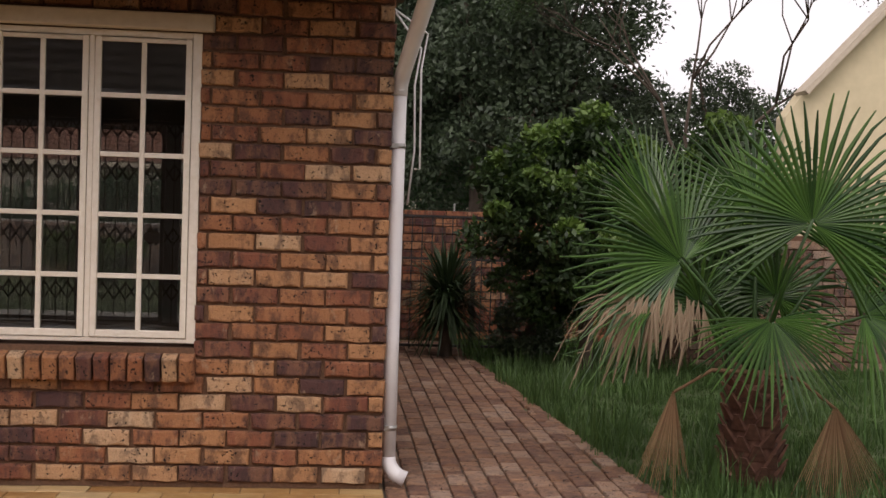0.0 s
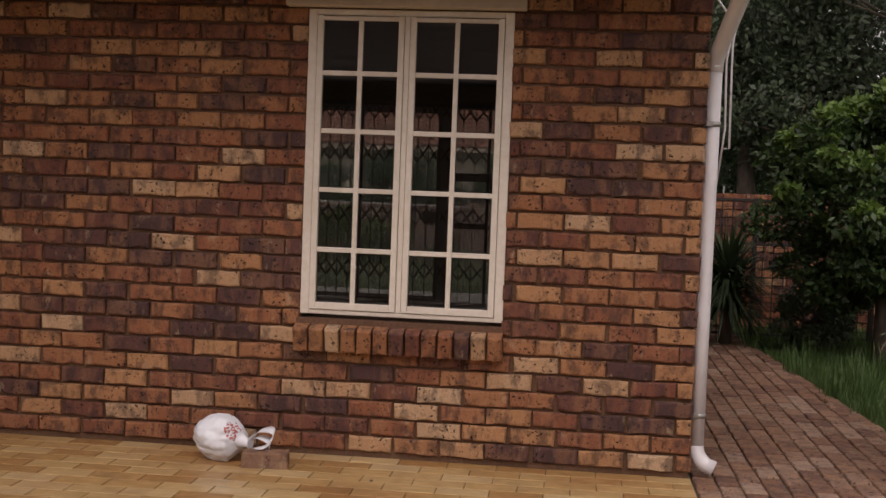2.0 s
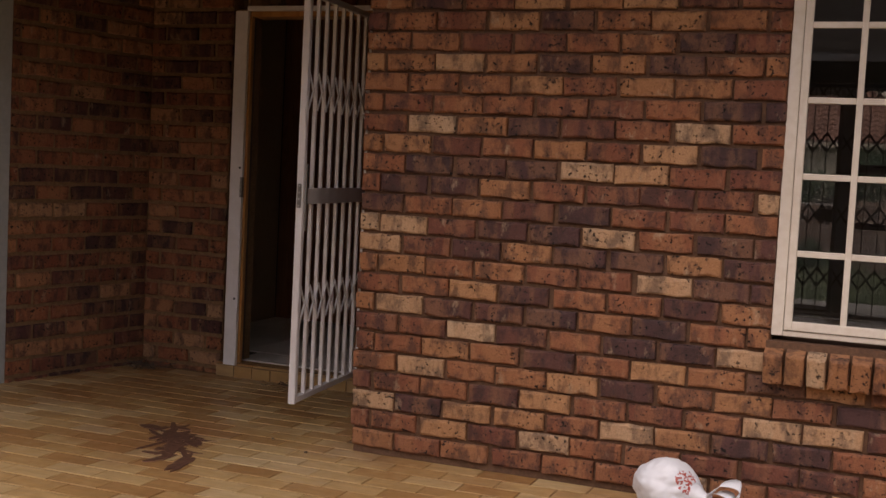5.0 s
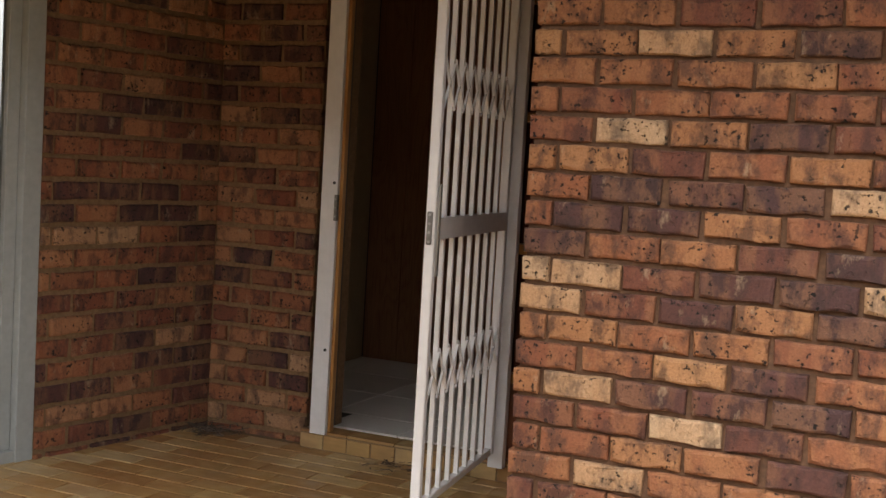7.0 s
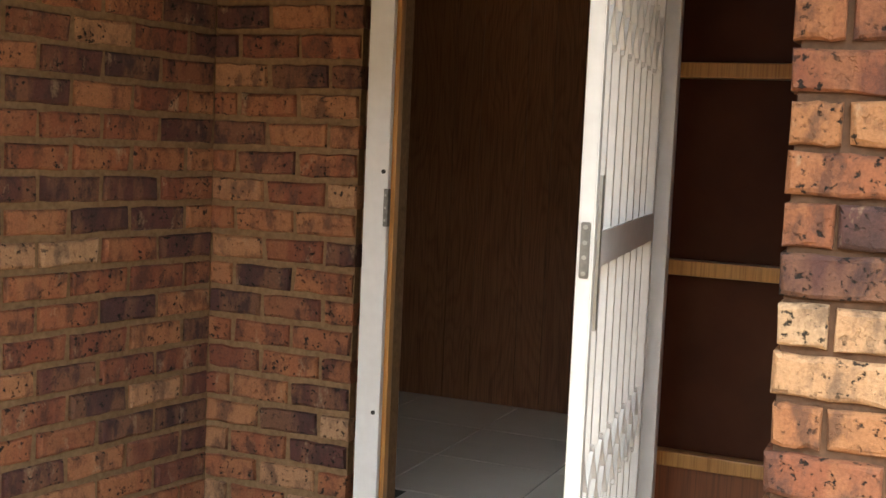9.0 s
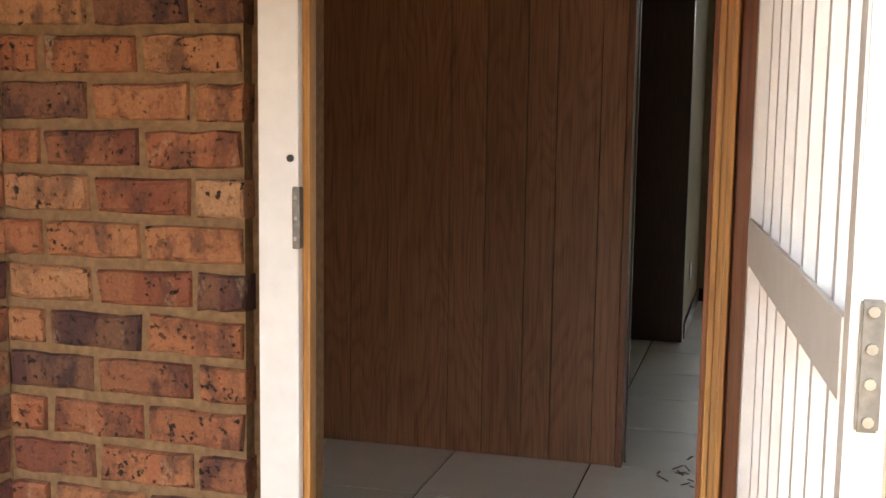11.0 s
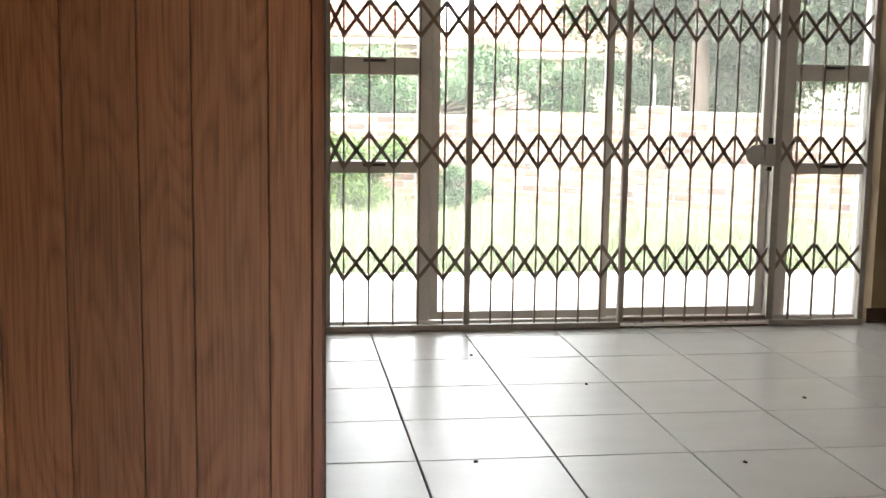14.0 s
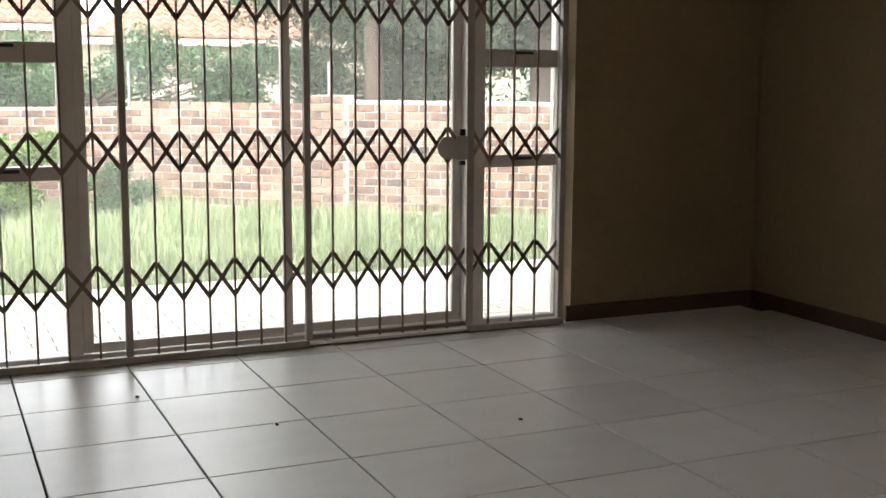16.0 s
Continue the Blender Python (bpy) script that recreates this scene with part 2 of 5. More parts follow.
def leaf_mat(name, a, b, rough=0.5, through_light=0.25):
    m = Mat(name, rough)
    col = m.ramp(m.random(True), [(0.0, a), (1.0, b)])
    big = m.ramp(m.noise(2.2, 3), [(0.3, 0.65), (0.7, 1.0)])
    m.color(m.mix(1.0, col, big, "MULTIPLY"))
    tr = m.n.new("ShaderNodeBsdfTranslucent")
    m.l.new(m.mix(1.0, col, big, "MULTIPLY"), tr.inputs[0])
    mx = m.n.new("ShaderNodeMixShader")
    mx.inputs[0].default_value = through_light
    m.l.new(m.p.outputs[0], mx.inputs[1])
    m.l.new(tr.outputs[0], mx.inputs[2])
    m.l.new(mx.outputs[0], m.n["Material Output"].inputs[0])
    return m.mat


DARK_LEAF = leaf_mat("dark_tree_leaf", (0.045, 0.072, 0.038), (0.095, 0.135, 0.07))
SHRUB_LEAF = leaf_mat("shrub_leaf", (0.02, 0.045, 0.013), (0.055, 0.105, 0.026))
TIP_LEAF = leaf_mat("light_green_leaf", (0.07, 0.14, 0.022), (0.15, 0.25, 0.045))
HEDGE_LEAF = leaf_mat("hedge_leaf", (0.03, 0.085, 0.035), (0.09, 0.18, 0.065))
PALM_LEAF = leaf_mat("palm_leaf", (0.022, 0.068, 0.016), (0.105, 0.225, 0.045), 0.36)
DRY_LEAF = leaf_mat("dry_palm_leaf", (0.3, 0.21, 0.13), (0.48, 0.37, 0.25), 0.8)
DEAD_LEAF = leaf_mat("dead_palm_leaf", (0.18, 0.095, 0.05), (0.4, 0.25, 0.13), 0.85)
GRASS = leaf_mat("grass_blade", (0.05, 0.11, 0.025), (0.11, 0.2, 0.05), 0.6)
TALL_GRASS = leaf_mat("tall_grass_blade", (0.17, 0.24, 0.1), (0.36, 0.41, 0.23), 0.6)
SPIKE_LEAF = leaf_mat("spiky_leaf", (0.03, 0.06, 0.022), (0.06, 0.1, 0.04), 0.5)


def glass_mat(name, tint, haze):
    """A thin pane: mirror by Fresnel, tinted to dim the view behind it, with a scattering film painted in as haze."""
    m = Mat(name)
    clear, gloss, fres, film, veil, mx = (m.n.new("ShaderNode" + k) for k in ("BsdfTransparent", "BsdfGlossy", "Fresnel", "BsdfTranslucent", "MixShader", "MixShader"))
    clear.inputs[0].default_value = (*tint, 1)
    gloss.inputs["Roughness"].default_value = 0.02
    fres.inputs[0].default_value = 1.5
    film.inputs[0].default_value = (0.8, 0.79, 0.76, 1)
    grime_haze = m.ramp(m.noise(3, 5), [(0.3, 0.6 * haze), (0.7, haze)])
    m.l.new(grime_haze, veil.inputs[0])
    m.l.new(clear.outputs[0], veil.inputs[1])
    m.l.new(film.outputs[0], veil.inputs[2])
    m.l.new(fres.outputs[0], mx.inputs[0])
    m.l.new(veil.outputs[0], mx.inputs[1])
    m.l.new(gloss.outputs[0], mx.inputs[2])
    m.l.new(mx.outputs[0], m.n["Material Output"].inputs[0])
    return m.mat


# tints dim what shows through; the last value washes it out with haze
GLASS = glass_mat("hazed_glass", (0.83, 0.84, 0.83), 0.06)
FRONT_GLASS = glass_mat("dimmed_window_glass", (0.6, 0.6, 0.6), 0.03)


# ---- mesh helpers ----
def box(bm, x0, x1, y0, y1, z0, z1, bevel=0.0):
    r = bmesh.ops.create_cube(bm, size=1)
    bmesh.ops.transform(bm, verts=r["verts"], matrix=Matrix.Translation(((x0 + x1) / 2, (y0 + y1) / 2, (z0 + z1) / 2)) @ Matrix.Diagonal((abs(x1 - x0), abs(y1 - y0), abs(z1 - z0), 1)))
    if bevel:
        bmesh.ops.bevel(bm, geom=list({e for v in r["verts"] for e in v.link_edges}), offset=bevel, segments=2, affect="EDGES", profile=0.6)


def bar(bm, a, b, w, d=None, up=(0, 0, 1), bevel=0.0):
    """A bar of section w x d from a to b."""
    a, b = Vector(a), Vector(b)
    way = (b - a).normalized()
    side = way.cross(Vector(up))
    side = side.normalized() if side.length > 1e-4 else way.orthogonal().normalized()
    top = side.cross(way)
    rot = Matrix((side, top, way)).transposed().to_4x4()
    r = bmesh.ops.create_cube(bm, size=1)
    bmesh.ops.transform(bm, verts=r["verts"], matrix=Matrix.Translation((a + b) / 2) @ rot @ Matrix.Diagonal((w, d or w, (b - a).length, 1)))
    if bevel:
        bmesh.ops.bevel(bm, geom=list({e for v in r["verts"] for e in v.link_edges}), offset=bevel, segments=2, affect="EDGES")


def tube(bm, pts, radii, sides=10):
    rings = []
    pts = [Vector(p) for p in pts]
    for i, p in enumerate(pts):
        way = (pts[min(i + 1, len(pts) - 1)] - pts[max(i - 1, 0)]).normalized()
        s = way.cross(Vector((0.31, 0.95, 0.1))).normalized()
        t = way.cross(s)
        r = radii[i] if isinstance(radii, (list, tuple)) else radii
        rings.append([bm.verts.new(p + r * (math.cos(6.2832 * k / sides) * s + math.sin(6.2832 * k / sides) * t)) for k in range(sides)])
    for a, b in zip(rings, rings[1:]):
        for k in range(sides):
            f = bm.faces.new((a[k], a[(k + 1) % sides], b[(k + 1) % sides], b[k]))
            f.smooth = True
    for ring in (rings[0], rings[-1]):
        bm.faces.new(ring)


def part(name, bm, mat, parent=None, label=""):
    me = bpy.data.meshes.new(name)
    bmesh.ops.recalc_face_normals(bm, faces=bm.faces)
    bm.to_mesh(me)
    bm.free()
    me.materials.append(mat)
    ob = new(name, me)
    ob.parent = parent
    if label:
        ob["label"] = label
    return ob


def boxes(name, mat, parent, *dims, bevel=0.0, label=""):
    bm = bmesh.new()
    for d in dims:
        box(bm, *d, bevel)
    return part(name, bm, mat, parent, label)


def bars(name, mat, parent, segs, w, d=None, bevel=0.0, label="", up=(0, 0, 1)):
    bm = bmesh.new()
    for a, b in segs:
        bar(bm, a, b, w, d, up, bevel)
    return part(name, bm, mat, parent, label)


def raw(name, verts, faces, mat, parent=None, smooth=False):
    me = bpy.data.meshes.new(name)
    me.from_pydata(verts, [], faces)
    me.materials.append(mat)
    if smooth:
        me.polygons.foreach_set("use_smooth", [True] * len(me.polygons))
    ob = new(name, me)
    ob.parent = parent
    return ob


def empty(name, label, category, group=""):
    return tagged(new(name), label, category, group)


def structure(ob, label="", category=""):
    return tagged(ob, label, category, kind="structure")


# A piece: block whose outer face (towards -y) has worn, rounded and uneven edges.
def piece_mesh(name, length, depth, height, mat, wear, seed, along=4):
    rnd = random.Random(seed)
    rim = [(2 * k / along - 1, -1) for k in range(along + 1)] + [(1 - 2 * k / along, 1) for k in range(along + 1)]
    n = len(rim)
    wob = [rnd.uniform(-0.45, 0.45) * wear for _ in rim]
    v = []
    for y, inset, j in ((depth / 2, 0.0, 0.0), (-depth / 2 + wear, 0.0, 0.6), (-depth / 2 + 0.25 * wear, 0.35 * wear, 1.0), (-depth / 2, wear, 1.0)):
        for (sx, sz), w in zip(rim, wob):
            end = abs(sx) == 1
            v.append((sx * (length / 2 - (inset if end else 0)) + (w * j if end else 0), y + (rnd.uniform(-0.25, 0.25) * wear if j == 1.0 else 0), sz * (height / 2 - inset) + w * j))
    f = []
    for a in range(0, 3 * n, n):
        for k in range(n):
            f.append((a + k, a + (k + 1) % n, a + n + (k + 1) % n, a + n + k))
    for k in range(along):
        f.append((3 * n + k, 3 * n + k + 1, 4 * n - 2 - k, 4 * n - 1 - k))
    me = bpy.data.meshes.new(name)
    me.from_pydata(v, [], f)
    me.materials.append(mat)
    return me


def lay(name, parent, frame_m, slots, size, mats, wear=0.005, limit=300, label="", seed=1, proud=0.003, tilt=0.0):
    """Pieces in the plane of frame_m: slots are (u, v, length); the first ones are objects, those past the limit one joined mesh."""
    rnd = random.Random(seed)
    length, depth, height = size
    meshes = [piece_mesh(name, length, depth, height, mats[0], wear, seed * 10 + k, 4 if wear > 0.004 else 1) for k in range(7)]
    v_all, f_all = [], []
    for i, (u, v, ln) in enumerate(slots):
        m = frame_m @ Matrix.Translation((u, rnd.uniform(-proud, proud), v)) @ Euler((rnd.gauss(0, tilt), rnd.gauss(0, tilt), rnd.gauss(0, tilt))).to_matrix().to_4x4() @ Matrix.Diagonal((ln / length, 1, 1, 1))
        me = rnd.choice(meshes)
        if i < limit:
            ob = new(name, me)
            ob.parent = parent
            ob.matrix_basis = m
        else:
            k = len(v_all)
            v_all += [tuple(m @ p.co) for p in me.vertices]
            f_all += [tuple(k + q for q in p.vertices) for p in me.polygons]
    if f_all:
        tagged(raw(name + "_rows", v_all, f_all, mats[1], parent), kind="stuff")


def courses(u0, u1, z0, z1, pitch, course, joint, holes=(), shift=0.0, z_start=None):
    """Slots of a stretcher bond between u0 and u1, cut at the holes (u0, u1, z0, z1)."""
    out = []
    k = 0
    z = z0 if z_start is None else z_start
    while z + course * 0.5 < z1:
        zc = z + course / 2
        cuts = [(u0, u1)]
        for a, b, c, d in holes:
            if c - 0.02 < zc < d + 0.02:
                cuts = [q for s, e in cuts for q in ((s, min(e, a)), (max(s, b), e)) if q[1] - q[0] > 0.03]
        for s, e in cuts:
            start = u0 + shift - pitch * (0.5 if k % 2 else 1.0)
            n = math.floor((s - start) / pitch)
            u = start + n * pitch
            while u < e:
                a, b = max(u, s), min(u + pitch, e)
                ea = a if a == s else a + joint / 2
                eb = b if b == e else b - joint / 2
                if eb - ea > 0.035:
                    out.append(((ea + eb) / 2, zc, eb - ea))
                u += pitch
        z += course
        k += 1
    return out


# ---- the setting ----
PITCH, COURSE, JOINT = 0.2345, 0.0897, 0.013
BRICK_SIZE = (PITCH - JOINT, 0.1, COURSE - JOINT)
Z0 = 1.101 - 12 * COURSE          # top of a course at 1.101
IN = 0.09                         # inner floor
XL, XR, YF = -3.3, 0.504, 5.0     # brick front
WX0, WX1, WZ0, WZ1 = -1.477, -0.445, 0.722, 2.256

ground = structure(boxes("ground", LAWN_SOIL, None, (-90, 90, -60, 160, -0.3, -0.03)), "dark green grassy soil around the house", "ground")

# front wall with the window opening
wall_front = structure(boxes("wall_front", MORTAR, None, (XL + 0.01, WX0, YF + 0.021, YF + 0.23, 0, 2.55), (WX1, XR - 0.01, YF + 0.021, YF + 0.23, 0, 2.55),
                             (WX0, WX1, YF + 0.021, YF + 0.23, 0, WZ0 - 0.02), (WX0, WX1, YF + 0.021, YF + 0.23, WZ1, 2.55)),
                       "rough brown and orange face brick house wall", "wall")
# return walls and the wall with the door
wall_side = structure(boxes("wall_side", MORTAR, None, (XR - 0.22, XR - 0.024, YF + 0.232, 12.06, 0, 2.55)), "brick side wall of the house", "wall")
wall_return = structure(boxes("wall_return", MORTAR, None, (XL + 0.024, XL + 0.2, YF + 0.232, 6.5, 0, 2.55)), "brick side of the entrance recess", "wall")
DX0, DX1, DY = -4.72, XL, 6.29
wall_door = structure(boxes("wall_door", OCHRE_MORTAR, None, (-5.5, DX0 - 0.103, DY + 0.016, DY + 0.12, 0, 2.55), (DX0 - 0.103, DX0 + 0.03, DY + 0.055, DY + 0.12, 0, 2.2), (DX0, DX1 + 0.01, DY + 0.024, DY + 0.22, 2.2, 2.55)),
                      "shaded brick wall beside the entrance", "wall")
wl_bm = bmesh.new()
box(wl_bm, -0.2, -0.016, -1.0, 0.02, 0, 2.55)
wall_recess = part("wall_recess", wl_bm, OCHRE_MORTAR)
wall_recess.matrix_basis = pose(-5.385, DY, 0, 0, 0, -11.0)
structure(wall_recess, "shaded brick side wall of the recess", "wall")

# inner walls, floor bed and ceilings
structure(boxes("wall_hall", CREAM, None, (-5.7, -5.5, 6.52, 8.11, IN, 2.5)), "cream painted hall wall", "wall")
structure(boxes("wall_room_left", CREAM, None, (-4.42, -4.2, 10.5, 11.82, IN, 2.5)), "cream painted room wall", "wall")
structure(boxes("wall_room_right", CREAM, None, (0.24, 0.262, 5.24, 11.82, IN, 2.5)), "cream painted room wall", "wall")
structure(boxes("wall_room_front", CREAM, None, (XL + 0.21, WX0 - 0.02, YF + 0.235, YF + 0.25, IN, 2.5), (WX1 + 0.02, 0.238, YF + 0.235, YF + 0.25, IN, 2.5), (WX0 - 0.02, WX1 + 0.02, YF + 0.235, YF + 0.25, IN, WZ0 - 0.03),
                (WX0 - 0.02, WX1 + 0.02, YF + 0.235, YF + 0.25, WZ1, 2.5)), "cream painted inner face of the front wall", "wall")
structure(boxes("wall_room_back", CREAM, None, (-4.42, -4.12, 11.825, 12.06, 0, 2.5), (-0.985, 0.262, 11.825, 12.06, 0, 2.5), (-4.12, -0.985, 11.825, 12.06, 2.3, 2.5)),
          "cream painted wall round the sliding door", "wall")
structure(boxes("wall_passage", CREAM, None, (-7.2, -7.0, 8.26, 10.6, IN, 2.5), (-7.0, -4.42, 10.6, 10.8, IN, 2.5), (-7.0, -5.7, 8.06, 8.25, IN, 2.5)), "plain wall closing the dim passage", "wall")
structure(boxes("ceiling", CEIL, None, (-7.2, 0.262, 5.26, 12.06, 2.5, 2.56)), "plain pale ceiling board", "ceiling")
# left of XL both reach out to y 2.9, unseen, to darken the recess
structure(boxes("ceiling_recess", SOFFIT, None, (-9.0, 0.55, 4.3, 5.255, 2.5, 2.54), (-9.0, XL, 2.9, 6.5, 2.36, 2.4)), "brown boarded soffit under the eaves, run forward unseen to shade the recess", "ceiling")
structure(boxes("roof", SOFFIT, None, (-9.0, 0.55, 4.3, 12.4, 2.6, 2.75), (-9.0, XL, 2.9, 4.29, 2.6, 2.75)), "low roof over the house, run forward unseen to shade the recess", "roof")
structure(boxes("trim", LINTEL, None, (-9.0, 0.55, 4.26, 4.298, 2.46, 2.72)), "painted fascia board along the eaves", "trim")
# added out of view: closes the yard and darkens reflections in the upper panes
structure(boxes("wall_far_side", SOFFIT, None, (-12, 12, -9.2, -9.0, -0.3, 4.6)), "plain unseen wall behind, added tall and dark for the pane reflections", "wall")
def house_opposite():
    """The wing across the yard, seen in the window panes: tiled roof, gutter and shaded wall."""
    h = empty("opposite_house", "brown tiled roof and pale gutter across the yard", "house")
    boxes("wall", MORTAR, h, (-12, 9, -6.2, -6.0, -0.3, 2.7))
    boxes("gutter", PIPE, h, (-12, 9, -4.62, -4.5, 2.78, 2.88), bevel=0.01, label="pale gutter")
    boxes("soffit", SOFFIT, h, (-12, 9, -6.0, -4.62, 2.7, 2.74))
    for r in range(12):
        y, z = -4.5 - 0.36 * r, 2.9 + 0.19 * r
        bm = bmesh.new()
        cols = 70
        low = [bm.verts.new((-12 + 0.3 * k, y, z + 0.045 * abs(math.sin(k * 1.5708)))) for k in range(cols + 1)]
        high = [bm.verts.new((-12 + 0.3 * k, y - 0.4, z + 0.17 + 0.045 * abs(math.sin(k * 1.5708)))) for k in range(cols + 1)]
        foot = [bm.verts.new((-12 + 0.3 * k, y, z - 0.03)) for k in range(cols + 1)]
        for k in range(cols):
            bm.faces.new((low[k], low[k + 1], high[k + 1], high[k]))
            bm.faces.new((foot[k], foot[k + 1], low[k + 1], low[k]))
        part("tile_course", bm, SOFFIT, h)


house_opposite()
structure(boxes("wall_patio_end", MORTAR, None, (-9.2, -9.0, -3, 6.5, 0, 2.5)), "plain wall at the end of the patio", "wall")

skirt = structure(boxes("baseboard", SKIRT, None, (-4.198, -4.185, 10.5, 11.82, IN, IN + 0.085), (-4.185, -4.1, 11.808, 11.823, IN, IN + 0.085), (-1.02, 0.224, 11.808, 11.823, IN, IN + 0.085),
                        (0.225, 0.238, 5.26, 11.822, IN, IN + 0.085)), "dark brown timber skirting board", "baseboard")

# ---- window ----
def window_steel():
    w = structure(new("window_1"), "cream painted steel cottage-pane window, closed", "window")
    y0, y1 = YF + 0.005, YF + 0.05
    boxes("window_frame", WIN_PAINT, w, (WX0, WX0 + 0.045, y0, y1, WZ0, WZ1), (WX1 - 0.045, WX1, y0, y1, WZ0, WZ1), (WX0 + 0.045, WX1 - 0.045, y0, y1, WZ1 - 0.03, WZ1),
          (WX0 + 0.045, WX1 - 0.045, y0, y1, WZ0, WZ0 + 0.022), (-0.988, -0.961, y0, y1, WZ0 + 0.022, WZ1 - 0.03), bevel=0.004)
    zs = [WZ0 + 0.06, 1.05, 1.352, 1.648, 1.938, WZ1 - 0.036]
    for x0, x1 in ((WX0 + 0.047, -0.99), (-0.959, WX1 - 0.047)):
        c = part("casement", bmesh.new(), WIN_PAINT, w)
        bm = bmesh.new()
        xm = (x0 + x1) / 2
        ya, yb = y0 - 0.008, y1 - 0.012
        for d in ((x0, x0 + 0.03, ya, yb, WZ0 + 0.025, WZ1 - 0.032), (x1 - 0.03, x1, ya, yb, WZ0 + 0.025, WZ1 - 0.032), (x0 + 0.03, x1 - 0.03, ya, yb, WZ0 + 0.025, zs[0]),
                  (x0 + 0.03, x1 - 0.03, ya, yb, zs[-1] - 0.02, zs[-1]), (xm - 0.012, xm + 0.012, ya + 0.004, yb, zs[0], zs[-1] - 0.02)):
            box(bm, *d, 0.003)
        for z in zs[1:-1]:
            for a, b in ((x0 + 0.03, xm - 0.012), (xm + 0.012, x1 - 0.03)):
                box(bm, a, b, ya + 0.004, yb, z - 0.012, z + 0.012, 0.003)
        bm.to_mesh(c.data)
        bm.free()
        for k in range(5):
            za, zb = zs[k] + (0.012 if k else 0), zs[k + 1] - (0.012 if k < 4 else 0.02)
            for a, b in ((x0 + 0.03, xm - 0.012), (xm + 0.012, x1 - 0.03)):
                g = boxes("pane", FRONT_GLASS, c, (a - 0.002, b + 0.002, y0 + 0.012, y0 + 0.016, za - 0.002, zb + 0.002), label="clear pane")
                g.visible_shadow = False
    bars("stay", STEEL, w, [((-1.40, y1 + 0.02, 0.8), (-1.12, y1 + 0.02, 0.8)), ((-0.86, y1 + 0.02, 0.8), (-0.6, y1 + 0.02, 0.8))], 0.012, 0.006)
    bars("handle", STEEL, w, [((-1.022, y1, 1.47), (-1.022, y1 + 0.03, 1.47)), ((-1.022, y1 + 0.03, 1.5), (-1.022, y1 + 0.03, 1.4))], 0.012)


window_steel()
structure(boxes("window_lintel", LINTEL, None, (-1.585, -0.385, YF - 0.05, YF + 0.01, 2.262, 2.345), bevel=0.008), "cream painted concrete lintel over the window", "trim")

# ---- downpipe ----
def downpipe():
    d = empty("downpipe", "white plastic rainwater downpipe with ribbed elbow at the wall corner", "downpipe")
    x, y = XR + 0.035, 5.09
    bm = bmesh.new()
    tube(bm, [(x, y, 0.15), (x, y, 0.8), (x, y, 1.4), (x, y, 2.03)], 0.038, 14)
    part("pipe", bm, PIPE, d)
    bm = bmesh.new()
    pts, rad = [], []
    for k in range(19):
        a = k / 18 * 1.15
        pts.append((x + 0.09 * (1 - math.cos(a)), y - 0.02 * a, 0.15 - 0.1 * math.sin(a)))
        rad.append(0.041 if k % 2 else 0.037)
    pts.append((pts[-1][0] + 0.035, y - 0.03, pts[-1][2] - 0.015))
    rad.append(0.041)
    tube(bm, pts, rad, 14)
    part("elbow", bm, PIPE, d, "ribbed white elbow")
    bm = bmesh.new()
    tube(bm, [(x, y, 2.0), (x, y, 2.05), (x + 0.012, y - 0.06, 2.11), (x + 0.1, 4.45, 2.46), (x + 0.105, 4.4, 2.5), (x + 0.105, 4.38, 2.58)], [0.042, 0.042, 0.04, 0.04, 0.04, 0.04], 14)
    part("offset_pipe", bm, PIPE, d, "sloping white pipe, stained beige")
    for z in (0.304, 1.745):
        bm = bmesh.new()
        tube(bm, [(x, y, z - 0.012), (x, y, z + 0.012)], 0.042, 14)
        box(bm, x - 0.045, x + 0.0, y - 0.048, y - 0.03, z - 0.012, z + 0.012)
        part("bracket", bm, STEEL, d, "metal pipe clip")


downpipe()
gut = boxes("gutter", PIPE, None, (-9.0, 0.72, 4.14, 4.255, 2.56, 2.57), (-9.0, 0.72, 4.14, 4.15, 2.57, 2.66), (-9.0, 0.72, 4.245, 4.255, 2.57, 2.66))
tagged(gut, "white gutter along the eaves", "gutter")

# ---- entrance ----
structure(boxes("door_sill", GROUT, None, (-4.79, XL, 6.2, 6.52, 0.0, 0.075)), "tiled step at the entrance", "step")


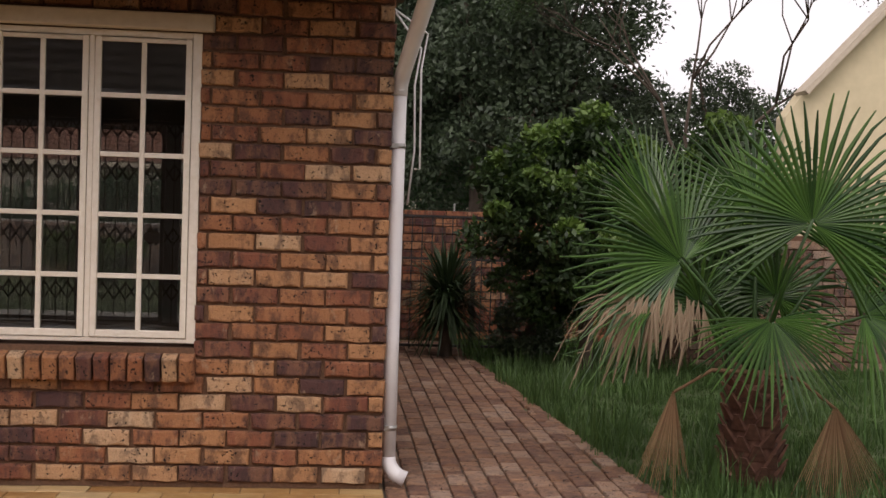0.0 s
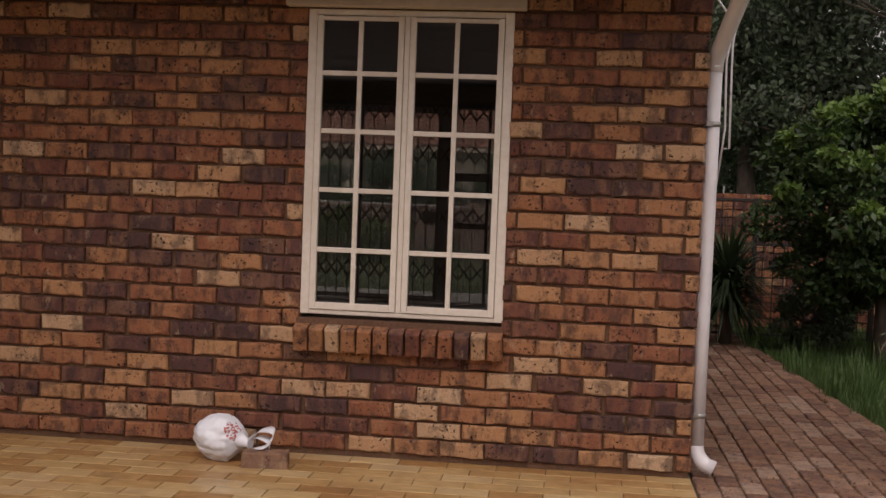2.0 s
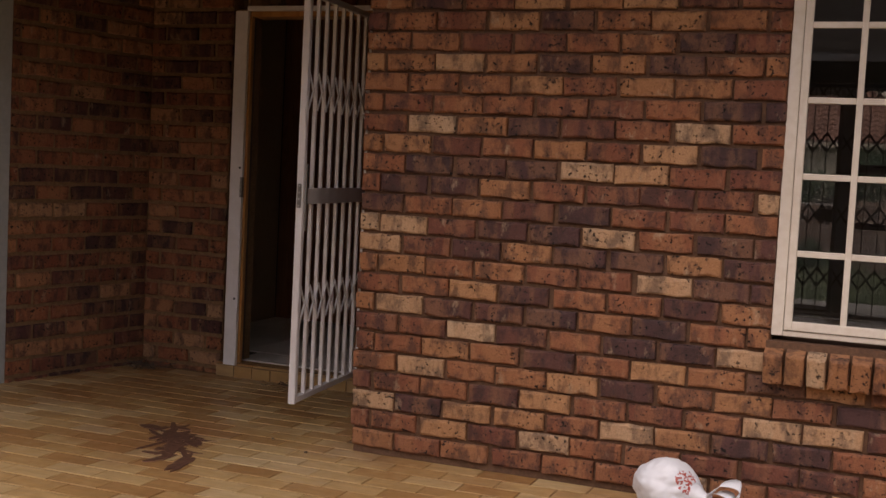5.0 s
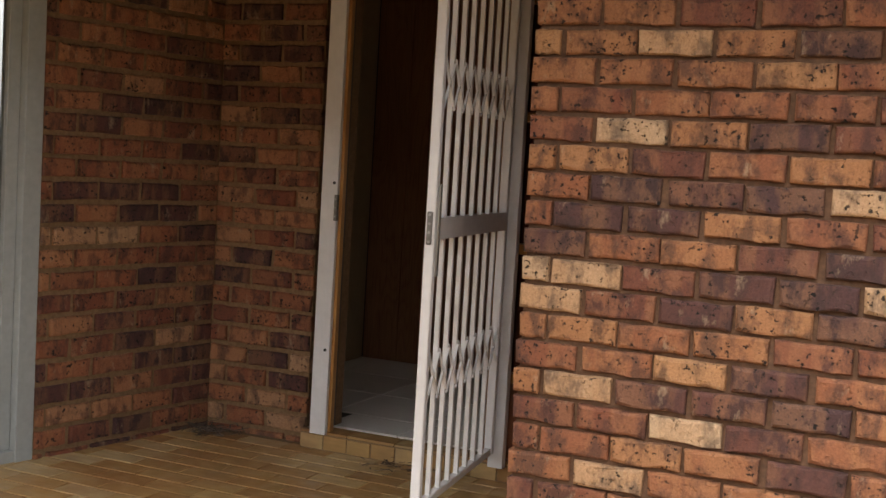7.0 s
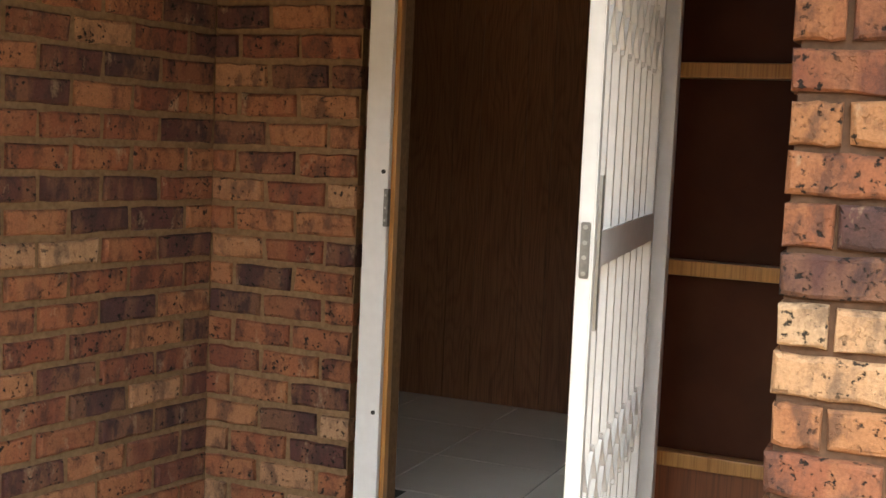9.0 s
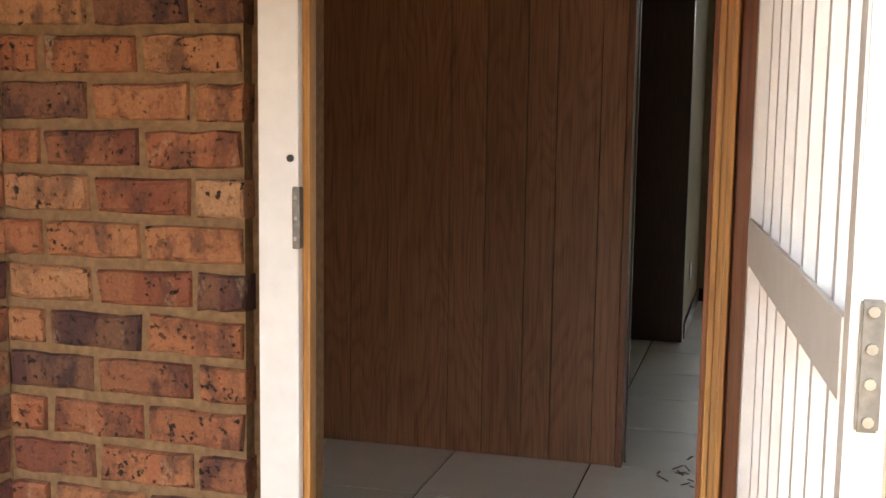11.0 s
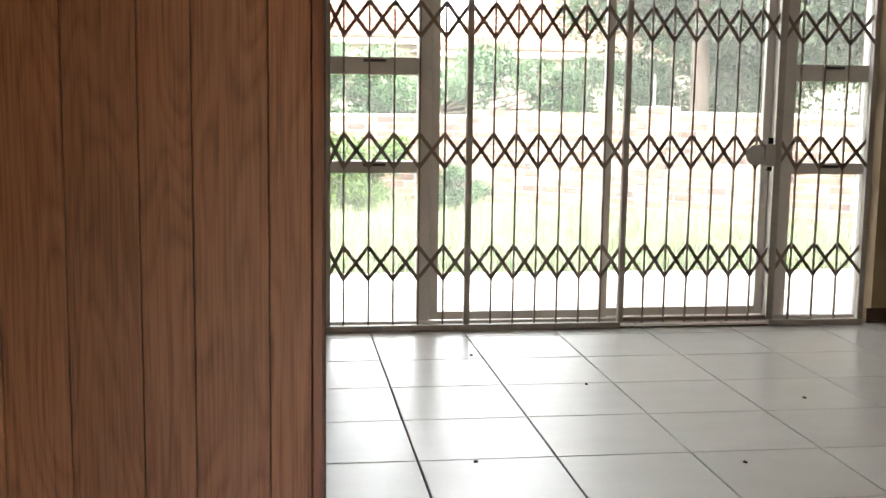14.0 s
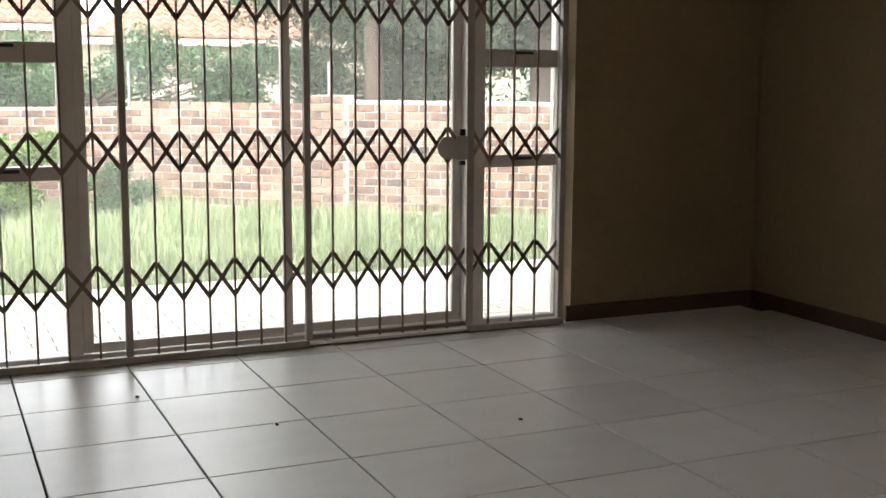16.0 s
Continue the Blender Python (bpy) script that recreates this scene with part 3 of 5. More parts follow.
def entrance():
    d = structure(new("door_1"), "varnished timber entrance frame, doorway open", "door frame")
    boxes("backing", DARKWOOD, d, (-4.72, -4.69, 6.21, 6.36, 0.09, 2.14))
    boxes("jamb", OAK, d, (-4.675, -4.64, 6.211, 6.245, 0.09, 2.14), bevel=0.004, label="orange varnished timber jamb")
    boxes("jamb", OAK, d, (-3.882, -3.846, 6.225, 6.36, 0.09, 2.14), bevel=0.004, label="orange varnished timber jamb")
    for x in (-3.875, -3.853):
        boxes("moulding", OAK, d, (x - 0.006, x + 0.006, 6.217, 6.226, 0.09, 2.14), bevel=0.003)
    boxes("stop", REDWOOD, d, (-3.893, -3.883, 6.28, 6.44, 0.09, 2.14), bevel=0.002, label="red-brown rebate")
    boxes("head", OAK, d, (-4.655, XL, 6.225, 6.36, 2.141, 2.198), bevel=0.004)
    # glazed side light
    for x0, x1 in ((-3.845, -3.795), (-3.42, XL + 0.005)):
        boxes("stile", REDWOOD, d, (x0, x1, 6.24, 6.35, 0.09, 2.14), bevel=0.004)
    for z in (0.45, 1.02, 1.592, 2.1):
        boxes("rail", OAK, d, (-3.794, -3.421, 6.25, 6.34, z - 0.022, z + 0.022), bevel=0.004)
    boxes("panel", REDWOOD, d, (-3.794, -3.421, 6.275, 6.31, 0.09, 0.427), label="red-brown boarded panel")
    for za, zb in ((0.473, 0.997), (1.043, 1.569), (1.615, 2.077)):
        boxes("pane", BROWN_GLASS, d, (-3.794, -3.421, 6.292, 6.3, za, zb), label="dark amber pane")
    boxes("bottom_rail", REDWOOD, d, (-3.9, XL, 6.24, 6.35, 0.076, 0.089))


entrance()
H, L = Vector((-3.8, 6.12, 0)), Vector((-3.7, 5.16, 0))


def security_gate():
    g = empty("security_gate", "white painted steel security gate standing open", "gate")
    along = (L - H).normalized()

    def at(s, z, off=0.0):
        p = H + along * s + Vector((-along.y, along.x, 0)) * off
        return (p.x, p.y, z)

    n = (L - H).length
    bm = bmesh.new()
    side = (-along.y, along.x, 0)
    for a, b in ((at(0.02, 0.14), at(0.02, 2.13)), (at(n - 0.015, 0.14), at(n - 0.015, 2.13))):
        bar(bm, a, b, 0.034, 0.034, side, 0.003)
    for z in (0.157, 2.113):
        bar(bm, at(0.037, z), at(n - 0.032, z), 0.03, 0.03, (0, 0, 1), 0.003)
    part("gate_frame", bm, WHITE, g)
    nb = 8
    pos = [0.037 + (n - 0.07) * k / nb for k in range(1, nb)]
    for s in pos:
        bars("upright", WHITE, g, [(at(s, 0.172), at(s, 2.098))], 0.017, 0.017, up=side)
    allpos = [0.03] + pos + [n - 0.03]
    for zc in (0.62, 1.65):
        for s, e in zip(allpos, allpos[1:]):
            m = (s + e) / 2
            bars("brace", WHITE, g, [(at(s, zc + 0.075, 0.012), at(m, zc, 0.012)), (at(s, zc - 0.075, 0.012), at(m, zc, 0.012)), (at(m, zc, 0.012), at(e, zc + 0.09, 0.012)), (at(m, zc, 0.012), at(e, zc - 0.09, 0.012))], 0.009, 0.006)
    for off in (-0.016, 0.016):
        bars("mid_rail", WHITE, g, [(at(0.037, 1.145, off), at(n - 0.03, 1.145, off))], 0.006, 0.075)
    bm = bmesh.new()
    bar(bm, at(n + 0.006, 1.09), at(n + 0.006, 1.205), 0.02, 0.006, along, 0.002)
    lock = part("lock_plate", bm, GALVANISED, g, "worn steel lock plate")
    for z in (1.1, 1.133, 1.163, 1.195):
        bm = bmesh.new()
        p = Vector(at(n + 0.008, z))
        tube(bm, [p, p + along * 0.005], 0.005, 8)
        part("screw", bm, STEEL, lock)
    bm = bmesh.new()
    bar(bm, at(n - 0.03, 0.98, 0.022), at(n - 0.03, 1.3, 0.022), 0.02, 0.006, side)
    part("strike", bm, STEEL, g, "steel cover strip")
    for z in (0.35, 1.15, 1.95):
        bm = bmesh.new()
        p = Vector(at(-0.012, z, 0.0))
        tube(bm, [p - Vector((0, 0, 0.045)), p + Vector((0, 0, 0.045))], 0.01, 8)
        part("hinge", bm, WHITE, g)


security_gate()


def gate_surround():
    s = empty("gate_frame", "white painted steel frame fixed round the doorway", "gate frame")
    a = boxes("post", WHITE, s, (-4.737, -4.653, 6.185, 6.209, 0.076, 2.17), bevel=0.004)
    boxes("post", WHITE, s, (-3.815, -3.745, 6.135, 6.175, 0.076, 2.17), bevel=0.004)
    boxes("top_rail", WHITE, s, (-4.659, -3.746, 6.185, 6.222, 2.171, 2.198), bevel=0.004)
    boxes("keeper_plate", GALVANISED, a, (-4.664, -4.648, 6.179, 6.2, 1.08, 1.2), bevel=0.003, label="chipped steel keeper plate")
    for x, z in ((-4.669, 1.254), (-4.674, 0.477)):
        bm = bmesh.new()
        tube(bm, [(x, 6.181, z), (x, 6.186, z)], 0.007, 12)
        part("hole", bm, BLACK, a)
    for z in (1.1, 1.14, 1.18):
        boxes("bolt", STEEL, a, (-4.66, -4.653, 6.176, 6.18, z - 0.004, z + 0.004), bevel=0.002)


gate_surround()

# grey framed sliding door on the side of the recess
def side_door():
    s = structure(new("door_2"), "grey framed glazed sliding door beside the recess", "door")
    s.matrix_basis = pose(-5.385, DY, 0, 0, 0, -11.0)
    boxes("frame", GREY_ALU, s, (-0.15, -0.01, -1.09, -1.004, 0, 2.2), (-0.15, -0.02, -2.8, -2.72, 0, 2.2), (-0.15, -0.02, -2.72, -1.09, 2.12, 2.2), (-0.15, -0.02, -2.72, -1.09, 0, 0.05), bevel=0.004)
    boxes("stile", GREY_ALU, s, (-0.1, -0.05, -1.15, -1.092, 0.051, 2.119), (-0.1, -0.05, -1.92, -1.85, 0.051, 2.119), bevel=0.004)
    boxes("pane", GLASS, s, (-0.08, -0.074, -2.72, -1.15, 0.05, 2.12))
    boxes("blind", LINTEL, s, (-0.6, -0.59, -2.9, -0.9, 0, 2.4), label="plain surface behind the pane")


side_door()

# ---- hall and room ----
def panel_wall():
    w = structure(boxes("wall_panelled", DARKWOOD, None, (-5.7, -4.25, 8.135, 8.25, IN, 2.5)), "brown wood veneer panelling with vertical grooves", "wall")
    xs = [-5.498, -5.257, -5.116, -4.881, -4.75, -4.605, -4.5, -4.348, -4.262]
    for a, b in zip(xs, xs[1:]):
        boxes("plank", PANEL_WOOD, w, (a + 0.001, b - 0.001, 8.12, 8.136, IN + 0.002, 2.5), bevel=0.002)
    boxes("edge_trim", REDWOOD, w, (-4.261, -4.238, 8.112, 8.255, IN, 2.5), bevel=0.003, label="red-brown edging strip")
    boxes("edge_bead", DARKWOOD, w, (-4.237, -4.23, 8.18, 8.195, IN, 2.5))
    return w


panel_wall()
structure(boxes("door_3", DARKWOOD, None, (-4.5, -4.192, 10.4, 10.498, IN, 2.5), bevel=0.004), "dark stained timber post of an opening", "door frame")
outlet = empty("wall_socket", "small white light switch plate on the cream wall", "socket")
boxes("plate", WHITE, outlet, (-4.2, -4.193, 10.95, 11.03, 0.36, 0.45), bevel=0.003)

posts = [-4.08, -3.332, -2.478, -1.619, -1.08]
inner = [[-3.993, -3.861, -3.73, -3.596, -3.461], [-3.201, -3.079, -2.958, -2.837, -2.715, -2.594], [-2.351, -2.231, -2.108, -1.986, -1.863, -1.74], [-1.504, -1.368, -1.232]]
GY = 11.785


def trellis_gate():
    g = empty("trellis_gate", "bronze expanding trellis security gate across the sliding door", "gate")
    for a, b in ((-4.1, -2.478), (-1.62, -1.06)):
        boxes("rail", TRELLIS_POST, g, (a, b, GY - 0.02, GY + 0.02, IN + 0.002, IN + 0.035), bevel=0.003, label="bottom track")
    boxes("track", TRELLIS, g, (-2.477, -1.621, GY - 0.015, GY + 0.03, IN + 0.002, IN + 0.012))
    boxes("lower_rail", TRELLIS, g, (-2.477, -1.621, GY - 0.01, GY + 0.01, IN + 0.04, IN + 0.06))
    boxes("rail", TRELLIS, g, (-4.1, -1.06, GY - 0.02, GY + 0.02, 2.25, 2.285), bevel=0.003, label="top track")
    for x in posts:
        w = 0.016 if x != -1.619 else 0.02
        boxes("post", TRELLIS_POST, g, (x - w, x + w, GY - 0.016, GY + 0.016, IN + 0.036, 2.249), bevel=0.003)
    for k, row in enumerate(inner):
        xs = [posts[k]] + row + [posts[k + 1]]
        for x in row:
            bars("upright", TRELLIS, g, [((x, GY, IN + 0.03), (x, GY, 2.25))], 0.009, 0.012, up=(0, 1, 0))
        for zc in (0.461, 1.056, 1.735, 2.2):
            for a, b in zip(xs, xs[1:]):
                bars("lattice", TRELLIS, g, [((a, GY - 0.011, zc + 0.088), (b, GY - 0.011, zc - 0.088))], 0.005, 0.019, up=(1, 0, 0.001))
                bars("lattice", TRELLIS, g, [((a, GY + 0.011, zc - 0.088), (b, GY + 0.011, zc + 0.088))], 0.005, 0.019, up=(1, 0, 0.001))
    lk = boxes("lock_box", ALU, g, (-1.7, -1.64, GY - 0.035, GY - 0.012, 0.985, 1.105), bevel=0.004, label="pale lock box")
    boxes("bolt", BLACK, lk, (-1.69, -1.66, GY - 0.04, GY - 0.02, 1.108, 1.14))
    boxes("bolt", BLACK, lk, (-1.69, -1.66, GY - 0.04, GY - 0.02, 0.96, 0.982))
    bm = bmesh.new()
    tube(bm, [(-1.745, GY - 0.022, 1.045), (-1.745, GY - 0.014, 1.045)], 0.058, 20)
    part("guard_plate", bm, ALU, lk, "round plate")
    for z in (0.6, 1.25, 1.7):
        boxes("hinge", BLACK, g, (-4.115, -4.1, GY - 0.03, GY - 0.01, z - 0.02, z + 0.02))


trellis_gate()


def sliding_door():
    s = structure(new("window_2"), "bronze aluminium sliding door with glazed side lights", "sliding door")
    y0, y1 = 11.93, 12.01
    boxes("frame", ALU, s, (-4.12, -4.055, y0, y1, 0.0, 2.3), (-1.03, -0.985, y0, y1, 0.0, 2.3), (-4.055, -1.03, y0, y1, 2.24, 2.3), (-4.055, -1.03, y0, y1, 0.0, 0.115), bevel=0.004)
    boxes("mullion", ALU, s, (-3.587, -3.515, y0, y1, 0.116, 2.239), bevel=0.005)
    boxes("mullion", ALU, s, (-1.577, -1.46, y0, y1, 0.116, 2.239), bevel=0.005)
    for a, b in ((-4.054, -3.588), (-1.459, -1.031)):
        for z0, z1 in ((0.928, 0.99), (1.45, 1.542)):
            boxes("transom", ALU, s, (a, b, y0 + 0.005, y1, z0, z1), bevel=0.004)
            boxes("catch", BLACK, s, ((a + b) / 2 - 0.06, (a + b) / 2 + 0.06, y0 - 0.012, y0 + 0.004, z1 - 0.025, z1 - 0.01))
        for z0, z1 in ((0.116, 0.927), (0.991, 1.449), (1.543, 2.239)):
            p = boxes("pane", GLASS, s, (a, b, y0 + 0.035, y0 + 0.04, z0, z1))
            p.visible_shadow = False
    for a, b, y in ((-3.514, -2.51, y0 + 0.005), (-2.545, -1.578, y0 + 0.045)):
        sash = boxes("sash", ALU, s, (a, a + 0.045, y, y + 0.032, 0.12, 2.235), (b - 0.045, b, y, y + 0.032, 0.12, 2.235), (a + 0.045, b - 0.045, y, y + 0.032, 0.12, 0.165), (a + 0.045, b - 0.045, y, y + 0.032, 2.19, 2.235), bevel=0.003)
        p = boxes("pane", GLASS, sash, (a + 0.045, b - 0.045, y + 0.013, y + 0.018, 0.165, 2.19))
        p.visible_shadow = False


sliding_door()


# ---- plants ----
def cloud(name, spots, n, size, mat, parent, seed, squash=0.7, shell=0.55, aspect=0.45):
    """Many small leaves in clumps: spots are (x, y, z, radius)."""
    rs = np.random.RandomState(seed)
    sp = np.array(spots, float)
    w = sp[:, 3] ** 2
    idx = rs.choice(len(sp), n, p=w / w.sum())
    d = rs.normal(size=(n, 3))
    d /= np.linalg.norm(d, axis=1)[:, None]
    r = sp[idx, 3] * (shell + (1 - shell) * rs.rand(n)) * (0.8 + 0.35 * rs.rand(n))
    c = sp[idx, :3] + d * r[:, None] * np.array([1, 1, squash])
    a = d * 0.6 + rs.normal(size=(n, 3)) * 0.7
    a /= np.linalg.norm(a, axis=1)[:, None]
    b = np.cross(a, rs.normal(size=(n, 3)))
    b /= np.linalg.norm(b, axis=1)[:, None] + 1e-6
    ln = size * (0.6 + 0.8 * rs.rand(n))[:, None]
    q = np.stack([c - a * ln * 0.5, c + b * ln * aspect * 0.5, c + a * ln * 0.5, c - b * ln * aspect * 0.5], 1).reshape(-1, 3)
    f = np.arange(4 * n).reshape(-1, 4)
    return raw(name, q.tolist(), f.tolist(), mat, parent)


def clumps(rnd, x, y, z, rx, ry, rz, n, r0, r1):
    out = []
    for _ in range(n):
        while True:
            p = [rnd.uniform(-1, 1) for _ in range(3)]
            if sum(c * c for c in p) < 1:
                break
        out.append((x + p[0] * rx, y + p[1] * ry, z + p[2] * rz, rnd.uniform(r0, r1)))
    return out


def limbs(base, spots, rnd, r0, trunk_top):
    bm = bmesh.new()
    b, t = Vector(base), Vector(trunk_top)
    tube(bm, [b, b.lerp(t, 0.35) + Vector((0.05, 0.03, 0)) * r0 * 4, b.lerp(t, 0.7), t], [r0 * 1.25, r0, r0 * 0.85, r0 * 0.6], 9)
    for s in spots:
        p = Vector(s[:3])
        st = b.lerp(t, rnd.uniform(0.45, 1.0))
        mid = st.lerp(p, 0.5) + Vector((rnd.uniform(-.1, .1), rnd.uniform(-.1, .1), rnd.uniform(0, 0.25)))
        tube(bm, [st, mid, p], [r0 * 0.4, r0 * 0.22, r0 * 0.06], 6)
    return bm


def tree(name, label, base, centre, radii, n, leaves, size, mat, seed, trunk_r=0.12, r0=0.35, r1=0.7, group="", tips=None):
    rnd = random.Random(seed)
    t = empty(name, label, "tree" if "tree" in name else "shrub", group)
    sp = clumps(rnd, *centre, *radii, n, r0, r1)
    top = (base[0] * 0.6 + centre[0] * 0.4, base[1] * 0.6 + centre[1] * 0.4, centre[2])
    part("trunk", limbs(base, sp[: min(26, n)], rnd, trunk_r, top), BARK, t)
    cloud("crown", sp, leaves, size, mat, t, seed)
    if tips:
        # paler leaves up and forward on each clump put highlights into the colour
        tp = [(x + rnd.uniform(-.1, .1), y - 0.3 * r, z + 0.55 * r, r * 0.55) for x, y, z, r in sp if z > centre[2] - 0.3 * radii[2]]
        cloud("new_growth", tp, tips, size, TIP_LEAF, t, seed + 5)
    return t


def blades(name, n, x0, x1, y0, y1, h0, h1, mat, label, seed, keep=None, width=0.008):
    rs = np.random.RandomState(seed)
    x, y = x0 + (x1 - x0) * rs.rand(n), y0 + (y1 - y0) * rs.rand(n)
    if keep is not None:
        k = keep(x, y)
        x, y = x[k], y[k]
    n = len(x)
    tuft = 0.6 + 0.4 * np.sin(x * 5.1 + np.sin(y * 3.3) * 2) * np.sin(y * 4.3 + x)
    h = (h0 + (h1 - h0) * rs.rand(n)) * tuft
    a, lean = rs.rand(n) * 6.283, rs.rand(n) * 0.6
    dx, dy = np.cos(a), np.sin(a)
    z = np.full(n, -0.04)
    p0 = np.stack([x - dy * width / 2, y + dx * width / 2, z], 1)
    p1 = np.stack([x + dy * width / 2, y - dx * width / 2, z], 1)
    m = np.stack([x + dx * h * lean * 0.35, y + dy * h * lean * 0.35, z + h * 0.65], 1)
    off = np.stack([-dy * width * 0.35, dx * width * 0.35, np.zeros(n)], 1)
    tip = np.stack([x + dx * h * lean, y + dy * h * lean, z + h], 1)
    v = np.stack([p0, p1, m - off, m + off, tip], 1).reshape(-1, 3)
    i = np.arange(n) * 5
    f = np.concatenate([np.stack([i, i + 1, i + 2, i + 3], 1).tolist(), np.stack([i + 3, i + 2, i + 4, i + 4], 1).tolist()]) if n else []
    faces = [tuple(q) for q in f[:n]] + [tuple(q[:3]) for q in f[n:]]
    return tagged(raw(name, v.tolist(), [tuple(int(c) for c in q) for q in faces], mat), label, "grass", kind="stuff")


def edge_x(y):
    return 1.9 - 0.062 * (y - 5.29)


blades("grass", 90000, 1.3, 5.5, 2.5, 12.5, 0.05, 0.17, GRASS, "lush green grass beside the paved path", 3, lambda x, y: x > edge_x(y) + 0.005)
blades("weeds", 16000, 1.3, 4.2, 3.5, 11.5, 0.12, 0.42, GRASS, "taller weeds straggling over the path edge", 7, lambda x, y: (x > edge_x(y) - 0.04) & (np.sin(x * 7.3 + y * 2.1) * np.sin(y * 5.7 - x) > 0.25), 0.01)
blades("tall_grass", 70000, -9, 6, 14.2, 20, 0.08, 0.3, TALL_GRASS, "long unmown light green lawn", 4, lambda x, y: (y < 19.4 - 0.77 * np.maximum(x + 2.0, 0)), 0.011)

tree("shrub", "dense green garden shrub, highlights put in as paler leaves", (2.55, 9.6, -0.03), (2.5, 9.6, 1.3), (0.95, 0.7, 0.95), 60, 26000, 0.075, SHRUB_LEAF, 11, 0.06, 0.16, 0.32, tips=9000)
tree("shrub", "dense green garden shrub, highlights put in as paler leaves", (3.8, 9.2, -0.03), (3.7, 9.2, 1.35), (0.6, 0.6, 0.9), 34, 12000, 0.07, SHRUB_LEAF, 12, 0.05, 0.16, 0.3, tips=2500)
tree("shrub", "low dark shrub at the edge of the grass", (2.1, 10.4, -0.03), (2.25, 10.3, 0.35), (0.55, 0.4, 0.3), 20, 6000, 0.05, DARK_LEAF, 13, 0.03, 0.12, 0.2)
tree("tree", "tall dark green tree with drooping foliage", (2.6, 18.6, -0.03), (2.4, 18.6, 4.4), (1.9, 1.3, 2.9), 70, 34000, 0.11, DARK_LEAF, 21, 0.15, 0.4, 0.8)
tree("tree", "tall dark green tree with drooping foliage", (3.7, 17.5, -0.03), (3.5, 17.5, 4.0), (1.6, 1.4, 2.4), 60, 28000, 0.11, DARK_LEAF, 22, 0.14, 0.4, 0.75)
tree("tree", "dark green tree behind the garden wall", (1.0, 20.0, -0.03), (0.9, 20.2, 4.4), (1.3, 1.0, 2.6), 30, 14000, 0.12, DARK_LEAF, 23, 0.12, 0.4, 0.8)

tree("tree", "dark green tree beyond the boundary wall", (6.1, 16.6, -0.03), (5.8, 16.6, 2.5), (1.7, 0.8, 1.35), 46, 24000, 0.07, DARK_LEAF, 24, 0.14, 0.25, 0.5)


def bare_tree():
    rnd = random.Random(5)
    t = empty("bare_tree", "thinly leaved tree with bare twisting branches", "tree")
    bm = bmesh.new()
    ends = []

    def grow(p, way, length, r, depth):
        q = p + way * length + Vector((rnd.uniform(-.12, .12), rnd.uniform(-.12, .12), 0)) * length
        mid = p.lerp(q, 0.5) + Vector((rnd.uniform(-.1, .1), rnd.uniform(-.1, .1), rnd.uniform(-.05, .1))) * length
        tube(bm, [p, mid, q], [r, r * 0.85, r * 0.65], 6)
        if depth == 0:
            ends.append((q.x, q.y, q.z, 0.26))
            return
        for _ in range(3 if depth > 1 else 4):
            w = (way + Vector((rnd.uniform(-.9, .9), rnd.uniform(-.5, .5), rnd.uniform(-.35, .6)))).normalized()
            grow(q, w, length * rnd.uniform(0.6, 0.82), r * 0.58, depth - 1)

    grow(Vector((4.8, 14.5, -0.03)), Vector((0.12, 0, 1)).normalized(), 1.9, 0.05, 5)
    part("trunk", bm, BARK, t)
    cloud("crown", [(x, y, z, 0.36) for x, y, z, _ in ends], 34000, 0.05, SHRUB_LEAF, t, 8, 0.9, 0.2)


bare_tree()


def spiky_plant():
    s = empty("spiky_shrub", "round dark green spiky rosette plant beside the path", "plant")
    rnd = random.Random(3)
    bm = bmesh.new()
    tube(bm, [(1.35, 10.55, -0.03), (1.36, 10.55, 0.25), (1.35, 10.55, 0.5)], [0.07, 0.06, 0.05], 8)
    part("stem", bm, BARK, s)
    v, f = [], []
    for _ in range(700):
        az, el = rnd.uniform(0, 6.283), math.asin(rnd.uniform(-0.75, 1.0))
        d = Vector((math.cos(az) * math.cos(el), math.sin(az) * math.cos(el), math.sin(el)))
        p = Vector((1.35, 10.55, rnd.uniform(0.4, 0.75)))
        ln = rnd.uniform(0.38, 0.62)
        sd = d.cross(Vector((0, 0, 1))).normalized() * 0.013
        m = p + d * ln * 0.6
        e = p + d * ln + Vector((0, 0, -0.06 * (1 - d.z)))
        k = len(v)
        v += [tuple(q) for q in (p - sd * 0.6, p + sd * 0.6, m + sd, m - sd, e)]
        f += [(k, k + 1, k + 2, k + 3), (k + 3, k + 2, k + 4)]
    raw("foliage", v, f, SPIKE_LEAF, s)


spiky_plant()


